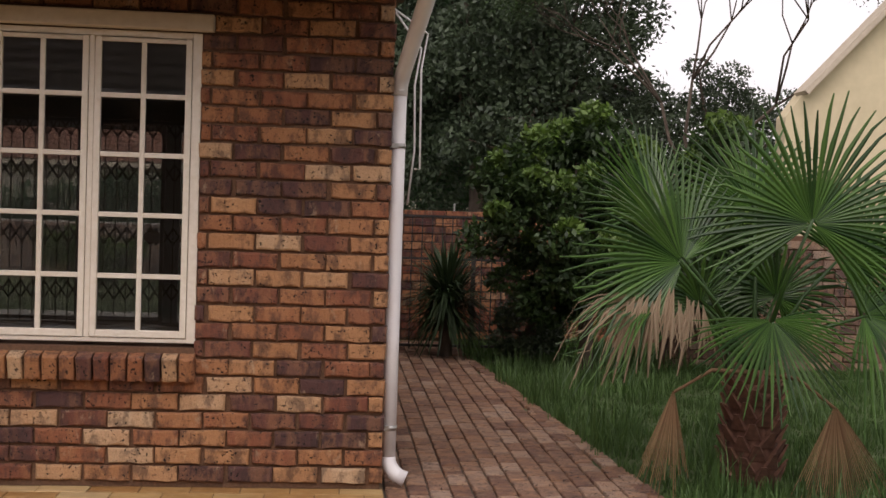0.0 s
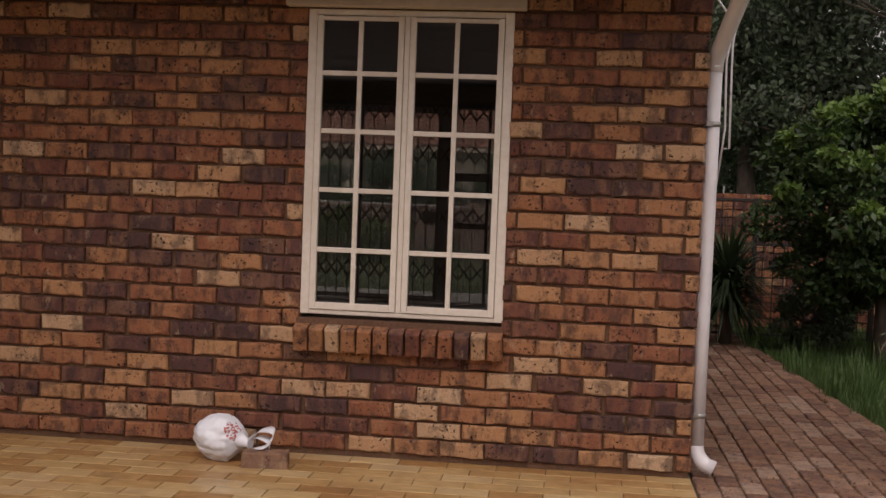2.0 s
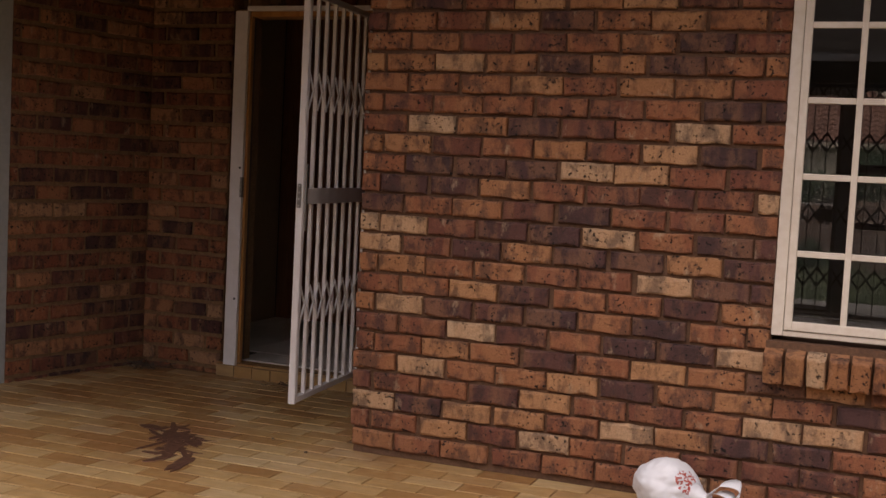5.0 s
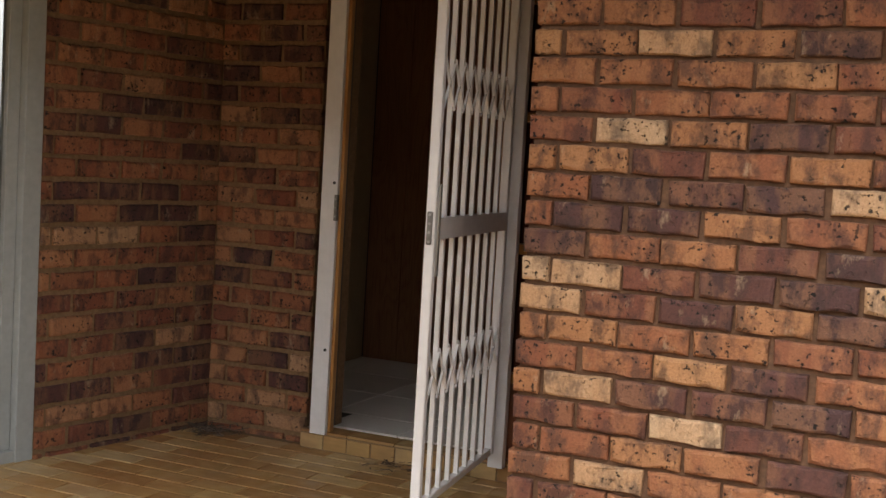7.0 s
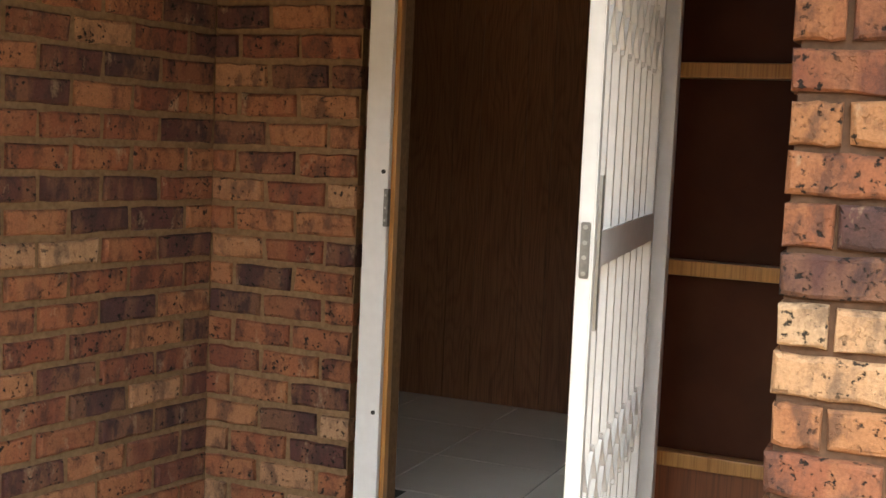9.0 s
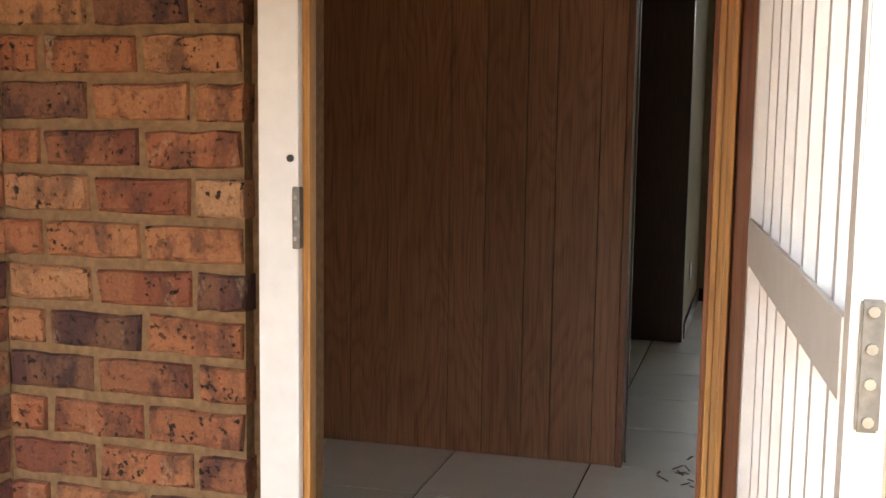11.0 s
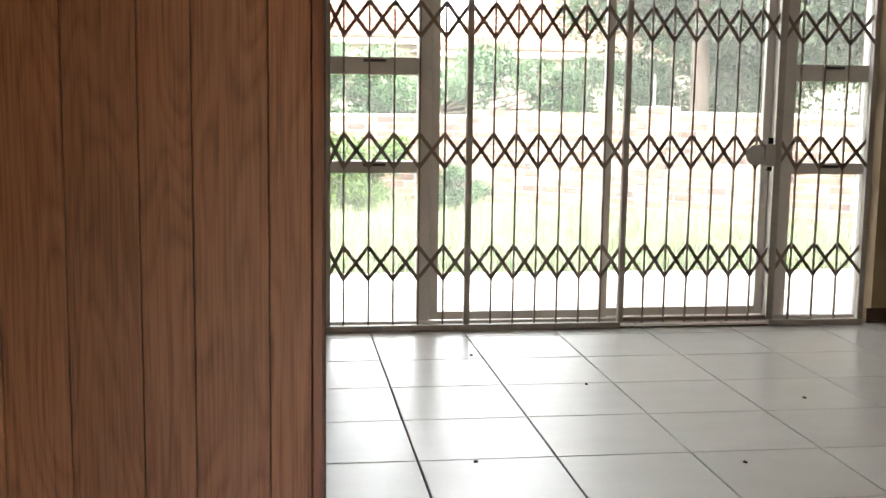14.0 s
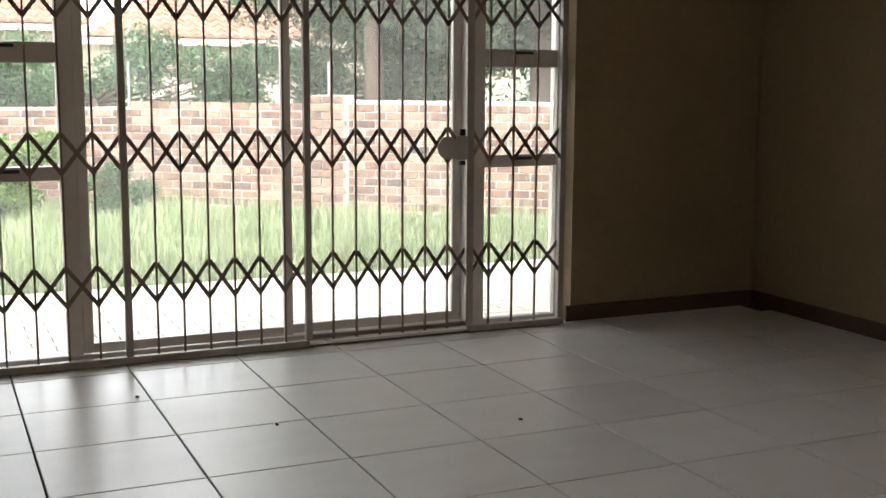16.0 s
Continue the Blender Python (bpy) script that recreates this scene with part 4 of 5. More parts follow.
def fan_leaf(parent, name, hub, way, normal, radius, spread, n, mat, droop=0.15, seed=0, ragged=0.15, width=0.019, stalk=None, cling=0.46):
    """A fan palm leaf: folded segments that spread from the hub, joined near it, with split and drooping tips."""
    rnd = random.Random(seed)
    hub, way, normal = Vector(hub), Vector(way).normalized(), Vector(normal).normalized()
    side = normal.cross(way).normalized()
    normal = way.cross(side).normalized()
    v, f = [], []
    for k in range(n):
        a = (k / (n - 1) * 2 - 1) * spread
        d = way * math.cos(a) + side * math.sin(a)
        t = side * math.cos(a) - way * math.sin(a)
        ln = radius * (1 - 0.18 * (abs(a) / spread) ** 2) * rnd.uniform(1 - ragged, 1)
        half = spread / (n - 1)
        pts = []
        for s in (0.04, 0.3, 0.55, 0.8, 1.0):
            fall = Vector((0, 0, -1)) * droop * ln * max(0, s - 0.3) ** 2 * 2.2 * rnd.uniform(0.6, 1.4)
            w = ln * s * half if s <= cling else max(0.002, ln * cling * half * (1.15 - s) / (1.15 - cling))
            c = hub + d * ln * s + fall
            pts.append((c - t * min(w, width), c + normal * min(w, width) * 0.95, c + t * min(w, width)))
        b = len(v)
        for p in pts:
            v += [tuple(q) for q in p]
        for j in range(len(pts) - 1):
            q = b + 3 * j
            f += [(q, q + 1, q + 4, q + 3), (q + 1, q + 2, q + 5, q + 4)]
    leaf = raw(name, v, f, mat, parent)
    if stalk:
        bm = bmesh.new()
        st = Vector(stalk)
        mid = st.lerp(hub, 0.55) + Vector((0, 0, 0.06))
        tube(bm, [st, mid, hub + way * 0.02], [0.016, 0.011, 0.008], 6)
        part("leaf_stalk", bm, mat, leaf)
    return leaf


def palm():
    p = empty("fan_palm", "young fan palm with green fans and dry hanging leaves", "palm")
    cx, cy = 2.52, 5.25
    rnd = random.Random(9)
    bm = bmesh.new()
    tube(bm, [(cx, cy, -0.04), (cx, cy, 0.15), (cx, cy, 0.4), (cx, cy, 0.62)], [0.15, 0.14, 0.12, 0.07], 12)
    part("trunk", bm, PALM_BARK, p)
    for k in range(64):
        a, z = k * 2.4, 0.02 + 0.55 * k / 64
        r = 0.15 - 0.05 * z
        d = Vector((math.cos(a), math.sin(a), 0))
        t = Vector((-math.sin(a), math.cos(a), 0))
        b = Vector((cx, cy, z)) + d * r * 0.85
        e = b + d * 0.06 + Vector((0, 0, 0.09)) + t * rnd.uniform(-.02, .02)
        bm = bmesh.new()
        q = [bm.verts.new(c) for c in (b - t * 0.05, b + t * 0.05, e + t * 0.02, e - t * 0.02, b - t * 0.045 + d * 0.025, b + t * 0.045 + d * 0.025, e + t * 0.012 + d * 0.012, e - t * 0.012 + d * 0.012)]
        for fc in ((0, 1, 2, 3), (4, 5, 6, 7), (0, 1, 5, 4), (2, 3, 7, 6), (1, 2, 6, 5), (0, 3, 7, 4)):
            bm.faces.new([q[i] for i in fc])
        part("leaf_base", bm, PALM_BARK, p)
    top = (cx, cy, 0.6)
    g = "leaf_fan"
    fan_leaf(p, g, (2.02, 5.0, 1.2), (-0.6, -0.1, 0.6), (0.15, -1, 0.25), 0.74, 1.95, 46, PALM_LEAF, 0.14, 1, stalk=top)
    fan_leaf(p, g, (2.68, 4.95, 1.42), (0.1, -0.15, 1), (-0.1, -1, -0.1), 0.78, 2.35, 48, PALM_LEAF, 0.12, 2, stalk=top)
    fan_leaf(p, g, (2.43, 4.8, 0.93), (0.12, -0.55, -0.75), (0.0, -0.8, 0.6), 0.56, 1.75, 40, PALM_LEAF, 0.1, 3, stalk=top)
    fan_leaf(p, g, (2.0, 5.5, 1.42), (-0.25, 0.1, 1), (0.55, -0.8, 0.1), 0.66, 1.5, 36, PALM_LEAF, 0.1, 4, stalk=top)
    fan_leaf(p, g, (2.15, 5.6, 1.05), (-0.8, 0.2, 0.35), (0.2, -0.7, 0.7), 0.6, 1.5, 34, PALM_LEAF, 0.35, 5, stalk=top)
    fan_leaf(p, g, (3.0, 5.3, 1.25), (0.8, -0.1, 0.6), (-0.2, -0.9, 0.4), 0.75, 1.9, 40, PALM_LEAF, 0.2, 6, stalk=top)
    fan_leaf(p, g, (3.0, 5.0, 0.95), (0.9, -0.2, -0.1), (0, -0.7, 0.7), 0.62, 1.8, 36, PALM_LEAF, 0.4, 7, stalk=top)
    fan_leaf(p, g, (2.65, 5.7, 1.5), (0.15, 0.4, 1), (0, -1, 0.3), 0.7, 1.9, 38, PALM_LEAF, 0.1, 8, stalk=top)
    fan_leaf(p, g, (2.3, 5.55, 0.95), (0.2, -0.2, 1), (0.1, -1, 0.1), 0.5, 2.4, 34, PALM_LEAF, 0.3, 12, stalk=top)
    fan_leaf(p, g, (2.72, 5.5, 1.0), (0.3, -0.2, 1), (0.1, -1, 0.1), 0.5, 2.4, 34, PALM_LEAF, 0.3, 13, stalk=top)
    fan_leaf(p, g, (1.92, 5.0, 0.98), (-0.95, -0.25, 0.1), (0.0, -0.35, 1), 0.62, 0.75, 26, PALM_LEAF, 0.75, 9, stalk=top, width=0.014)
    # dry and dead leaves
    for k in range(22):
        a = k / 21
        hub = (1.66 + 0.45 * a, 4.86, 0.98 + 0.09 * math.sin(a * 3.1) + rnd.uniform(-0.05, 0.03))
        fan_leaf(p, "dry_leaf", hub, (-0.2 + 0.25 * a + rnd.uniform(-0.25, 0.25), -0.05, -1), (rnd.uniform(-0.5, 0.5), -1, 0), rnd.uniform(0.2, 0.55), 0.13, 3, DRY_LEAF, 0.0, 30 + k, 0.4, 0.022, cling=0.5)
    fan_leaf(p, "dry_leaf", (1.8, 4.95, 1.0), (-0.9, -0.2, 0.02), (0.05, -0.6, 0.8), 0.5, 0.5, 14, DRY_LEAF, 0.65, 60, 0.3, 0.012)
    fan_leaf(p, "dead_leaf", (1.97, 4.9, 0.56), (-0.1, 0, -1), (0, -1, 0.1), 0.62, 0.3, 30, DEAD_LEAF, 0, 61, 0.45, 0.01, stalk=top)
    fan_leaf(p, "dead_leaf", (2.8, 4.85, 0.5), (0.1, -0.05, -1), (0, -1, 0.15), 0.64, 0.55, 40, DEAD_LEAF, 0, 62, 0.3, 0.012, stalk=top)


palm()

# ---- front garden's far end ----
wall_garden = structure(boxes("wall_garden", MORTAR, None, (0.5, 7.0, 12.05, 12.25, -0.03, 1.42)), "red brick garden wall behind the mesh fence", "wall")
wall_boundary = structure(boxes("wall_boundary", MORTAR, None, (3.4, 9.0, 9.95, 10.15, -0.03, 1.3)), "brown brick boundary wall", "wall")


def mesh_fence():
    g = empty("mesh_fence", "black welded steel mesh gate across the path", "fence")
    y = 11.1
    xs = [0.6 + 0.105 * k for k in range(22)]
    for x in xs:
        bars("upright", IRON, g, [((x, y, 0.0), (x, y, 1.36))], 0.012, 0.012, up=(0, 1, 0))
    for z in [0.1 * k for k in range(1, 14)]:
        bars("wire", IRON, g, [((0.6, y - 0.008, z), (2.81, y - 0.008, z))], 0.006)
    for x in (0.58, 1.67, 2.83):
        boxes("post", IRON, g, (x - 0.02, x + 0.02, y - 0.02, y + 0.02, -0.03, 1.39))
    for z in (0.03, 0.93, 1.37):
        bars("rail", IRON, g, [((0.6, y, z), (2.81, y, z))], 0.025)


mesh_fence()


def gable_house():
    h = empty("gable_house", "beige plastered house gable beyond the palm", "house")
    v = [(4.75, 10.6, -0.03), (9, 10.6, -0.03), (9, 10.6, 7.1), (4.95, 10.6, 2.78), (4.75, 10.6, 2.5)]
    b = [(x, y + 0.25, z) for x, y, z in v]
    n = len(v)
    raw("wall", v + b, [tuple(range(n)), tuple(range(2 * n - 1, n - 1, -1))] + [(i, (i + 1) % n, n + (i + 1) % n, n + i) for i in range(n)], PLASTER_OUT, h)
    bars("roof_edge", LINTEL, h, [((4.9, 10.6, 2.74), (9, 10.6, 7.14))], 0.3, 0.05)


gable_house()

# hanging wires by the downpipe
cab = empty("cable", "thin pale cables hanging at the house corner", "cable")
for k, (x, y, z) in enumerate(((0.62, 5.5, 2.1), (0.66, 5.6, 2.2))):
    bm = bmesh.new()
    tube(bm, [(0.5, 5.4, 2.5), (x + 0.05, y, z + 0.2), (x + 0.02, y, z), (x + 0.03, y, 1.75 - 0.1 * k), (x, y, 1.45 + 0.2 * k)], 0.006, 6)
    part("wire", bm, PIPE, cab)

# ---- back garden ----
structure(boxes("pavement_back", BACK_PAVE, None, (-9, 4, 12.07, 14.3, -0.1, -0.012)), "pale paved strip behind the house", "pavement")
BACK = [(-7.5, 19.9), (-2.03, 19.55), (-0.2, 18.1), (2.0, 16.4), (5.8, 13.5)]
back_walls = []
for k, ((ax, ay), (bx, by)) in enumerate(zip(BACK, BACK[1:])):
    ln = math.hypot(bx - ax, by - ay)
    top = (1.05, 1.08, 1.15, 1.15)[k]
    w = structure(boxes("wall_back_%d" % (k + 1), WHITE_MORTAR, None, (0, ln, 0.012, 0.2, -0.03, top)), "pale brick boundary wall behind the lawn", "wall")
    w.matrix_basis = pose(ax, ay, 0, 0, 0, math.degrees(math.atan2(by - ay, bx - ax)))
    back_walls.append((w, ln, top))
boxes_p = boxes("wall_pier", WHITE_MORTAR, None, (-0.18, 0.18, -0.14, 0.25, -0.03, 1.2))
boxes_p.matrix_basis = pose(-0.2, 18.1, 0, 0, 0, -38)
structure(boxes_p, "pale brick pier of the boundary wall", "wall")


def fence_wires():
    w = empty("electric_fence", "thin electric fence wires above the boundary wall", "fence")
    for (ax, ay), (bx, by) in zip(BACK[1:], BACK[2:]):
        for z in (1.25, 1.35, 1.45, 1.55):
            bars("wire", IRON, w, [((ax, ay + 0.1, z), (bx, by + 0.1, z + 0.02))], 0.0025)
    for x, y in BACK[1:]:
        bars("post", STEEL, w, [((x, y + 0.1, 1.0), (x, y + 0.1, 1.55))], 0.02)


fence_wires()
tree("hedge", "dense green hedge behind the boundary wall", (-2, 21.5, -0.03), (-2.4, 21.5, 1.1), (5.0, 0.5, 0.75), 130, 90000, 0.06, HEDGE_LEAF, 31, 0.06, 0.25, 0.45)
tree("shrub", "bright green bush in the corner of the lawn", (-3.7, 18.7, -0.03), (-3.8, 18.7, 0.5), (1.0, 0.4, 0.55), 34, 20000, 0.05, TIP_LEAF, 32, 0.04, 0.16, 0.3)
tree("shrub", "small green bush against the boundary wall", (-2.3, 19.0, -0.03), (-2.3, 19.0, 0.22), (0.3, 0.2, 0.22), 12, 6000, 0.04, HEDGE_LEAF, 33, 0.03, 0.12, 0.18)
tree("tree", "large feathery green tree behind the boundary wall", (2.6, 21.8, -0.03), (2.3, 21.6, 3.3), (2.6, 1.2, 2.5), 170, 130000, 0.08, HEDGE_LEAF, 34, 0.13, 0.45, 0.85)


def tiled_house(name_label, x0, x1, y0, y1, eave, ridge, seed):
    h = empty("neighbour_house", name_label, "house")
    boxes("wall", FAR_WALL, h, (x0 + 0.5, x1 - 0.5, y0 + 0.5, y1 - 0.5, -0.3, eave))
    boxes("fascia", LINTEL, h, (x0, x1, y0, y0 + 0.05, eave - 0.2, eave))
    roof = new("roof")
    roof.parent = h
    ym, hw = (y0 + y1) / 2, (y1 - y0) / 2
    v, f = [], []
    rows = 16
    cols = int((x1 - x0) / 0.33)
    for r in range(rows):
        s0, s1 = r / rows, (r + 1) / rows
        for c in range(cols):
            xa, xb = x0 + (x1 - x0) * c / cols, x0 + (x1 - x0) * (c + 1) / cols
            if xa < x0 + hw * s0 or xb > x1 - hw * s0:
                continue
            k = len(v)
            za, zb = eave + (ridge - eave) * s0 + 0.05, eave + (ridge - eave) * s1
            ya, yb = y0 + hw * s0, y0 + hw * s1
            xm = (xa + xb) / 2
            v += [(xa, ya, za - 0.03), (xm, ya, za + 0.06), (xb, ya, za - 0.03), (xb, yb, zb - 0.03), (xm, yb, zb + 0.06), (xa, yb, zb - 0.03), (xa, ya, za - 0.09), (xb, ya, za - 0.09)]
            f += [(k, k + 1, k + 4, k + 5), (k + 1, k + 2, k + 3, k + 4), (k, k + 6, k + 7, k + 2, k + 1)]
    tagged(raw("roof_tiles", v, f, ROOF, h), "red-brown clay tiles", kind="stuff")
    bpy.data.objects.remove(roof)
    raw("roof_slab", [(x0, y0, eave), (x1, y0, eave), (x1, y1, eave), (x0, y1, eave), (x0 + hw, ym, ridge - 0.05), (x1 - hw, ym, ridge - 0.05)],
        [(0, 1, 5, 4), (1, 2, 5), (2, 3, 4, 5), (3, 0, 4), (3, 2, 1, 0)], ROOF, h)
    bars("hip", LINTEL, h, [((x0, y0, eave + 0.05), (x0 + hw, ym, ridge + 0.1)), ((x1, y0, eave + 0.05), (x1 - hw, ym, ridge + 0.1)), ((x0 + hw, ym, ridge + 0.1), (x1 - hw, ym, ridge + 0.1))], 0.25, 0.15)


ROOF = brick_mat("clay_roof_tile", True, [(0.0, (0.2, 0.085, 0.06)), (0.5, (0.28, 0.125, 0.085)), (1.0, (0.36, 0.18, 0.13))], 0.15)
tiled_house("neighbour house with a red-brown tiled hip roof", -0.5, 12.5, 36, 44, 2.35, 4.6, 1)
tiled_house("neighbour house with a red-brown tiled hip roof", -14, 0.5, 40, 48, 2.8, 5.6, 2)

# ---- loose things on the patio ----
def carrier_bag():
    bm = bmesh.new()
    bmesh.ops.create_icosphere(bm, subdivisions=5, radius=1)
    for v in bm.verts:
        p = v.co.copy()
        ang = math.atan2(p.z, p.y)
        fold = abs(noise.noise(Vector((ang * 2.2, p.x * 0.8, 4.0)))) + 0.5 * abs(noise.noise(Vector((ang * 5.0, p.x * 1.5, 9.0))))
        f = noise.noise(p * 1.3) * 0.12 + abs(noise.noise(p * 3.1 + Vector((3, 1, 2)))) * 0.1 + fold * 0.07 * (0.4 + 0.6 * max(0.0, p.x + 0.6))
        v.co = p * (0.92 + f)
        v.co.x *= 0.145
        v.co.y *= 0.115
        v.co.z *= 0.122
        if v.co.x > 0.05:
            g = (v.co.x - 0.05) / 0.11
            v.co.y *= 1 - 0.55 * g
            v.co.z = v.co.z * (1 - 0.5 * g) + 0.01 * g
        v.co.z = max(v.co.z, -0.105)
    for fc in bm.faces:
        fc.smooth = True
    b = empty("plastic_bag", "knotted white plastic carrier bag with red print", "bag")
    b.location = (-1.8, 4.79, 0.107)
    sack = part("sack", bm, BAG, b)
    # knotted neck and two loose handle loops
    bm = bmesh.new()
    tube(bm, [(0.1, -0.03, 0.0), (0.13, -0.05, -0.005), (0.15, -0.055, -0.01), (0.165, -0.06, -0.012)], [0.045, 0.03, 0.022, 0.026], 14)
    part("neck", bm, BAG, b, "gathered neck")
    for tilt, size, lift in ((0.55, 0.075, 0.0), (-0.1, 0.06, -0.025)):
        bm = bmesh.new()
        rows = []
        for k in range(25):
            a = 6.2832 * k / 24
            r = size * (0.8 + 0.2 * math.cos(2 * a + tilt))
            c = Vector((0.165 + r * 0.75 + r * math.cos(a) * 0.85, -0.06 + 0.02 * math.sin(a * 2), 0.012 + lift + r * math.sin(a + tilt)))
            w = 0.02 + 0.008 * math.sin(3 * a)
            rows.append([bm.verts.new(c + Vector((0.004 * math.sin(a * 4), q * w, 0.012 * q * math.cos(a)))) for q in (-1, 0, 1)])
        for p, q in zip(rows, rows[1:]):
            for k in range(2):
                bm.faces.new((p[k], p[k + 1], q[k + 1], q[k])).smooth = True
        loop = part("handle", bm, BAG, b, "loose crumpled handle")
        loop.modifiers.new("film", "SOLIDIFY").thickness = 0.002
    # red print that follows the film: ragged strokes of its own faces
    src = sack.data
    v, f = [], []
    for poly in src.polygons:
        c = poly.center
        d = (c - Vector((0.085, -0.075, 0.055))).length
        if d < 0.05 and abs(noise.noise(c * 75)) < 0.2:
            k = len(v)
            v += [tuple(src.vertices[q].co + src.vertices[q].normal * 0.0012) for q in poly.vertices]
            f.append(tuple(range(k, k + len(poly.vertices))))
    pr = raw("print", v, f, BAG_PRINT, b)
    pr["label"] = "red printed mark"


carrier_bag()
loose = new("loose_brick", piece_mesh("loose_brick", 0.222, 0.073, 0.106, PAVER, 0.006, 77))
loose.matrix_basis = pose(-1.55, 4.70, 0.0375, -90, 0, 9)
tagged(loose, "single dull red-brown brick lying on the patio tiles", "brick")


def spill(name, label, cx, cy, turn, mat, seed):
    """A dried spill: overlapping ragged streaks, thin as paint, along one axis."""
    rnd = random.Random(seed)
    v, f = [], []
    for i in range(46):
        along, across = rnd.gauss(0, 0.15), rnd.gauss(0, 0.042)
        ln, wd, a0 = rnd.uniform(0.03, 0.13), rnd.uniform(0.012, 0.035), rnd.gauss(0.0, 0.7)
        z = 0.003 + 0.00003 * i
        ring = []
        for k in range(12):
            a = 6.2832 * k / 12
            q = rnd.uniform(0.7, 1.15)
            px, py = q * ln * math.cos(a), q * wd * math.sin(a)
            x, y = along + px * math.cos(a0) - py * math.sin(a0), across + px * math.sin(a0) + py * math.cos(a0)
            ring.append((cx + x * math.cos(turn) - y * math.sin(turn), cy + x * math.sin(turn) + y * math.cos(turn), z))
        k = len(v)
        v += ring + [(x, y, -0.004) for x, y, _ in ring]
        f.append(tuple(range(k, k + 12)))
        f += [(k + q, k + (q + 1) % 12, k + 12 + (q + 1) % 12, k + 12 + q) for q in range(12)]
    return tagged(raw(name, v, f, mat), label, "stain")


spill("floor_stain", "dark dried spill on the patio tiles", -4.02, 4.68, 2.18, STAIN, 4)


def litter(name, label, cx, cy, r, n, seed, mat, z=0.0):
    rnd = random.Random(seed)
    bm = bmesh.new()
    for _ in range(n):
        a, q = rnd.uniform(0, 6.28), r * rnd.random()
        p = Vector((cx + q * math.cos(a), cy + q * math.sin(a), z + 0.006 + rnd.uniform(0, 0.02)))
        e = p + Vector((rnd.uniform(-.05, .05), rnd.uniform(-.05, .05), rnd.uniform(-.004, .012)))
        bar(bm, p, e, rnd.uniform(0.003, 0.008), 0.002)
    return tagged(part(name, bm, mat), label, "litter", kind="stuff")


litter("leaf_litter", "dry twigs and leaves heaped in the corner", -5.3, 6.18, 0.16, 150, 3, LITTER)
litter("leaf_litter", "dry twigs in front of the step", -4.25, 6.1, 0.2, 40, 5, LITTER)
litter("floor_dirt", "specks of dirt on the tiled floor", -4.02, 8.08, 0.13, 14, 6, LITTER, IN)
rnd0 = random.Random(12)
pebble = piece_mesh("floor_speck", 0.013, 0.008, 0.01, LITTER, 0.004, 5)
for x, y in ((-2.98, 10.606), (-2.7, 9.5), (-2.1, 10.3), (-3.65, 9.6), (-3.4, 11.2)):
    s = new("floor_speck", pebble)
    s.matrix_basis = pose(x, y, IN + 0.004, -90, 0, rnd0.uniform(0, 180))
    tagged(s, "small dark crumb on the floor tiles", "debris", "crumbs on the floor")
for x, y in ((-3.45, 4.86), (-1.0, 4.55), (-3.7, 5.0)):
    s = new("dead_leaf_scrap", pebble)
    s.matrix_basis = pose(x, y, 0.004, -90, 0, rnd0.uniform(0, 180))
    tagged(s, "small dark leaf scrap on the patio", "debris", "scraps on the patio")

# ---- bricks, tiles and pavers ----
jig = random.Random(6)
win_hole = (WX0, WX1, WZ0 - 0.17, WZ1)
flat = Matrix.Identity(4)
slots = courses(XL, XR, 0.02, 2.52, PITCH, COURSE, JOINT, [win_hole], z_start=Z0, shift=-0.025)
slots = [(u + jig.uniform(-0.006, 0.006), v + jig.uniform(-0.002, 0.002), l) for u, v, l in slots]
slots.sort(key=lambda s: abs(s[0] + 1.9))
lay("brick", wall_front, Matrix.Translation((0, YF + 0.05, 0)), slots, BRICK_SIZE, (BRICK, BRICK_ROW), 0.01, 300, seed=2, tilt=0.009, proud=0.004)
# soldier sill of bricks on edge, sloping outwards
sill = structure(boxes("window_sill", MORTAR, None, (WX0 - 0.015, WX1 + 0.0, YF - 0.01, YF + 0.1, 0.56, WZ0 - 0.022)), "sloping sill of bricks laid on edge", "sill")
nb = 13
for k in range(nb):
    w = (WX1 - WX0 + 0.03) / nb
    ob = new("brick", piece_mesh("brick", w - 0.01, 0.17, 0.12, BRICK, 0.01, 300 + k))
    ob.parent = sill
    ob.matrix_basis = pose(WX0 - 0.02 + w * (k + 0.5), YF + 0.005, 0.615, 14, 0, 0)
lay("brick", wall_side, Matrix.Translation((XR - 0.05, 0, 0)) @ pose(0, 0, 0, 0, 0, 90), courses(YF + 0.1, 8.0, 0, 2.5, PITCH, COURSE, JOINT, z_start=Z0), BRICK_SIZE, (BRICK, BRICK_ROW), seed=3, limit=0)
lay("brick", wall_return, Matrix.Translation((XL + 0.05, 0, 0)) @ pose(0, 0, 0, 0, 0, -90), [(-u, v, l) for u, v, l in courses(YF + 0.1, DY - 0.06, 0, 2.5, PITCH, COURSE, JOINT, z_start=Z0)], BRICK_SIZE, (BRICK, BRICK_ROW), seed=4, limit=170)
RC, RJ = 0.0985, 0.0205           # taller courses with thick joints in the recess
ds = courses(-5.39, DX0 - 0.098, 0.0, 2.5, 0.238, RC, RJ, z_start=0.027 - RC, shift=0.215) + courses(DX0, XL, 2.2, 2.5, 0.238, RC, RJ)
lay("brick", wall_door, Matrix.Translation((0, DY + 0.05, 0)), ds, BRICK_SIZE, (RED_BRICK, RED_ROW), 0.011, seed=5, limit=150, tilt=0.012, proud=0.004)
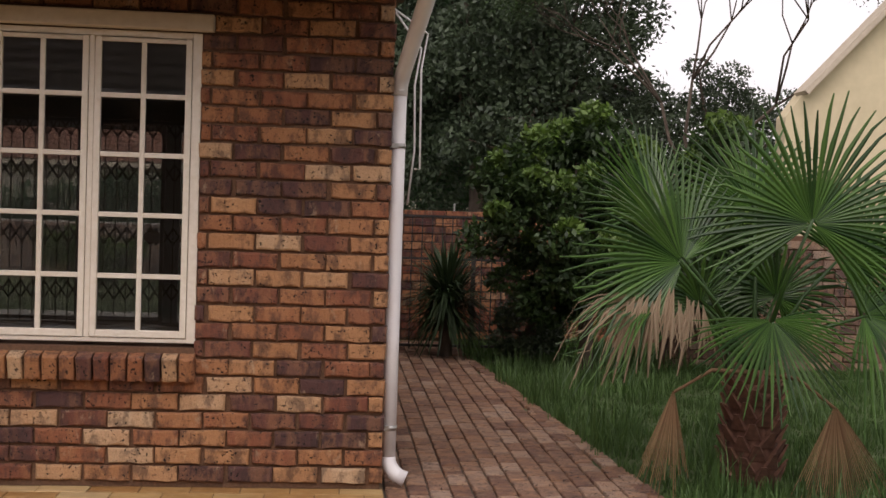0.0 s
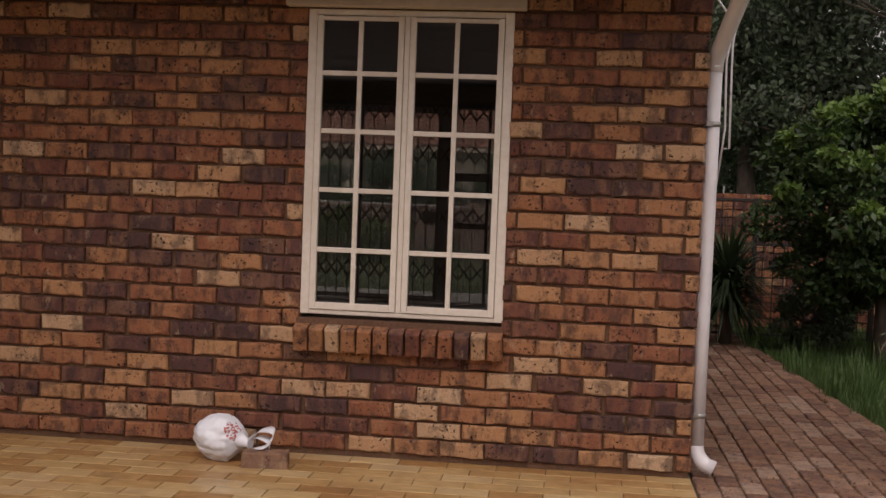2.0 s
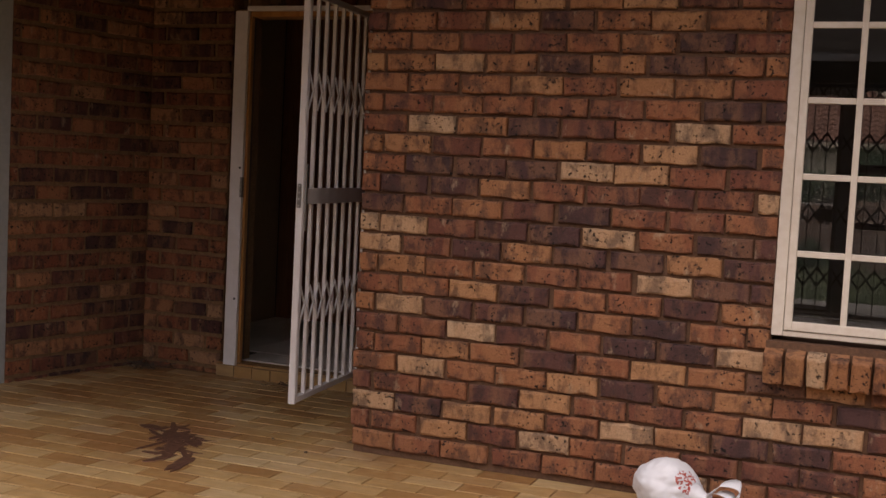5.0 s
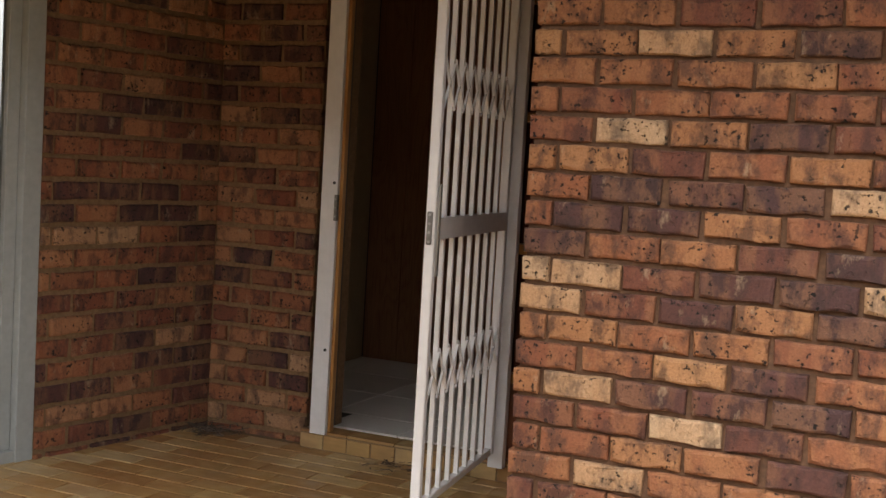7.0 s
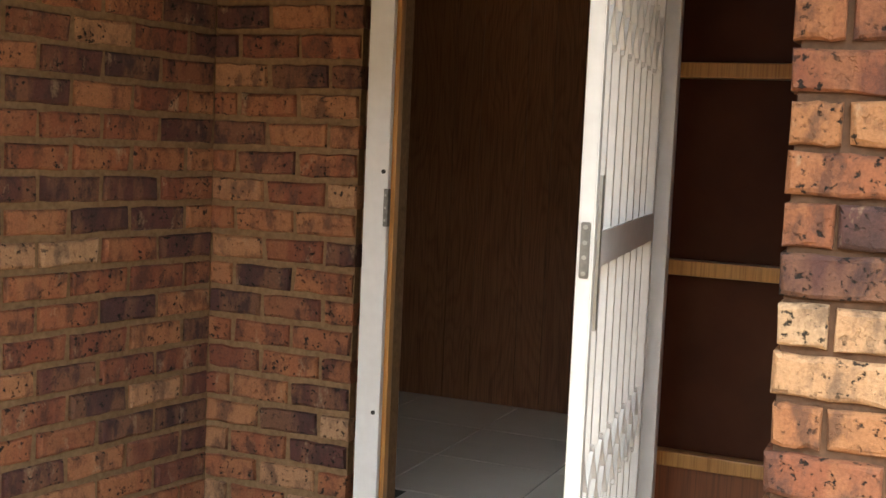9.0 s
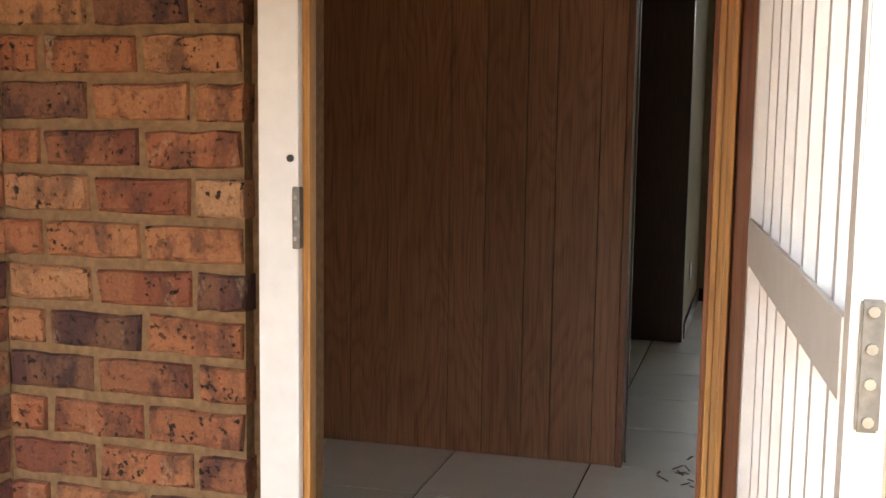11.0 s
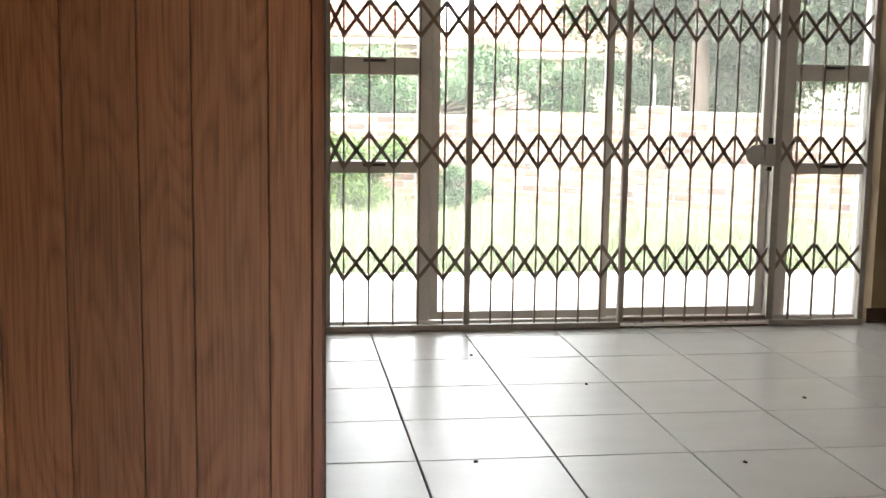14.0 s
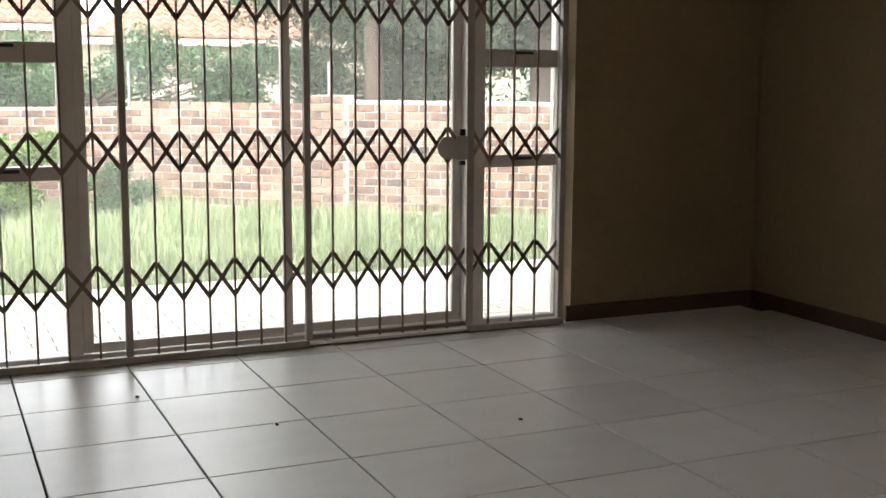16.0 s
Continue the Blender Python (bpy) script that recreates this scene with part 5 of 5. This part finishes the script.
lay("brick", wall_recess, pose(-0.05, 0, 0, 0, 0, 90), courses(-1.0, -0.0, 0.0, 2.5, 0.238, RC, RJ, z_start=0.027 - RC, shift=0.05), BRICK_SIZE, (RED_BRICK, RED_ROW), 0.011, seed=6, limit=150, tilt=0.012, proud=0.004)
lay("brick", wall_garden, Matrix.Translation((0, 12.08, 0)), courses(0.4, 3.6, 0, 1.42, PITCH, COURSE, JOINT), BRICK_SIZE, (RED_BRICK, RED_ROW), seed=7, limit=0)
lay("brick", wall_boundary, Matrix.Translation((0, 9.98, 0)), courses(3.4, 6.5, 0, 1.3, PITCH, COURSE, JOINT), BRICK_SIZE, (PALE_BRICK, PALE_ROW), seed=8, limit=0)
for k, (w, ln, top) in enumerate(back_walls):
    lay("brick", w, Matrix.Translation((0, 0.05, 0)), courses(0, ln, 0, top, PITCH, 0.086, 0.014), (PITCH - 0.014, 0.1, 0.072), (PALE_BRICK, PALE_ROW), seed=20 + k, limit=(0, 120, 140, 60)[k])
lay("brick", boxes_p, Matrix.Translation((0, -0.11, 0)), courses(-0.18, 0.18, 0, 1.2, PITCH, 0.086, 0.014), (PITCH - 0.014, 0.1, 0.072), (PALE_BRICK, PALE_ROW), seed=30)

up = pose(0, 0, 0, -90, 0, 0)    # lays pieces flat, outer face up
patio = structure(boxes("floor_patio", GROUT, None, (-9, XR + 0.01, -4, 6.5, -0.3, -0.006)), "ochre glazed brick-shaped patio tiles", "floor")
TP, TC = 0.245, 0.121
ts = [(u, v, l) for u, v, l in courses(-6.2, XR + 0.005, 2.6 - 40 * TC, 6.28, TP, TC, 0.006)]
ts = [t for t in ts if not (XL + 0.02 < t[0] and t[1] > YF + 0.01)]
ts.sort(key=lambda t: abs(t[1] - 4.6) + 0.25 * abs(t[0] + 1.8))
lay("tile", patio, Matrix.Translation((0, 0, -0.006)) @ up, ts, (TP - 0.006, 0.012, TC - 0.006), (GLAZED, GLAZED_ROW), 0.002, 300, seed=41, proud=0.0008)
sill_step = bpy.data.objects["door_sill"]
lay("tile", sill_step, Matrix.Translation((0, 6.2, 0)), [(u, 0.038, l) for u, v, l in courses(-4.79, XL, 0, 0.12, 0.125, 0.12, 0.006)], (0.119, 0.012, 0.066), (GLAZED, GLAZED_ROW), 0.002, seed=42)
lay("tile", sill_step, Matrix.Translation((0, 0, 0.078)) @ up, [(u, 6.26, l) for u, v, l in courses(-4.79, XL, 0, 0.12, TP, 0.12, 0.006)], (TP - 0.006, 0.012, 0.112), (GLAZED, GLAZED_ROW), 0.002, seed=43)

path = structure(boxes("pavement", SAND, None, (XR + 0.012, 1.52, -1.0, 11.9, -0.3, -0.022)), "red-brown clay brick paved path", "pavement")
ps = []
for u, v, l in courses(1.5, 11.8, XR + 0.02, 1.98, 0.222, 0.113, 0.009):
    if v + 0.05 < edge_x(u):
        ps.append((u, -v, l))
for k in range(44):              # a row of headers along the grass
    y = 2.0 + 0.222 * k
    ps.append((y, -(edge_x(y) - 0.02), 0.21))
ps.sort(key=lambda t: abs(t[0] - 6.0))
lay("paver", path, Matrix.Translation((0, 0, -0.03)) @ pose(0, 0, 0, 0, 0, 90) @ up, ps, (0.213, 0.05, 0.104), (PAVER, PAVER_ROW), 0.009, 300, seed=44, proud=0.003, tilt=0.006)

floor = structure(boxes("floor", DARK_GROUT, None, (-7.2, 0.24, 6.52, 11.92, -0.1, IN - 0.007), (XL + 0.2, 0.24, 5.25, 6.519, -0.1, IN - 0.007)), "large pale grey ceramic floor tiles", "floor")
ft = [(-3.851 + 0.5 * i + 0.25, 8.136 + 0.5 * j + 0.25, 0.492) for i in range(-7, 8) for j in range(-6, 8) if 8.136 + 0.5 * j > 5.1 and (8.136 + 0.5 * j > 6.2 or -3.851 + 0.5 * i > XL)]
ft += [(0.196, 8.136 + 0.5 * j + 0.25, 0.086) for j in range(-5, 7)]
lay("tile", floor, Matrix.Translation((0, 0, IN - 0.005)) @ up, ft, (0.492, 0.01, 0.492), (FLOOR_TILE, FLOOR_TILE), 0.0015, 300, seed=45, proud=0.0003)
lay("tile", sill_step, Matrix.Translation((0, 0, IN - 0.006)) @ up, [(-3.851 + 0.5 * i + 0.25, 6.488, 0.4955) for i in range(-1, 1)] + [(-4.55, 6.488, 0.388)], (0.4955, 0.01, 0.29), (FLOOR_TILE, FLOOR_TILE), 0.0015, seed=47, proud=0.0003)
bp = [(u, v, l) for u, v, l in courses(-6.5, 2.5, 12.08, 14.25, 0.225, 0.113, 0.006)]
back_pave = bpy.data.objects["pavement_back"]
lay("paver", back_pave, Matrix.Translation((0, 0, -0.008)) @ up, bp, (0.219, 0.03, 0.107), (BACK_PAVE, BACK_PAVE), 0.004, 0, seed=46, proud=0.001)
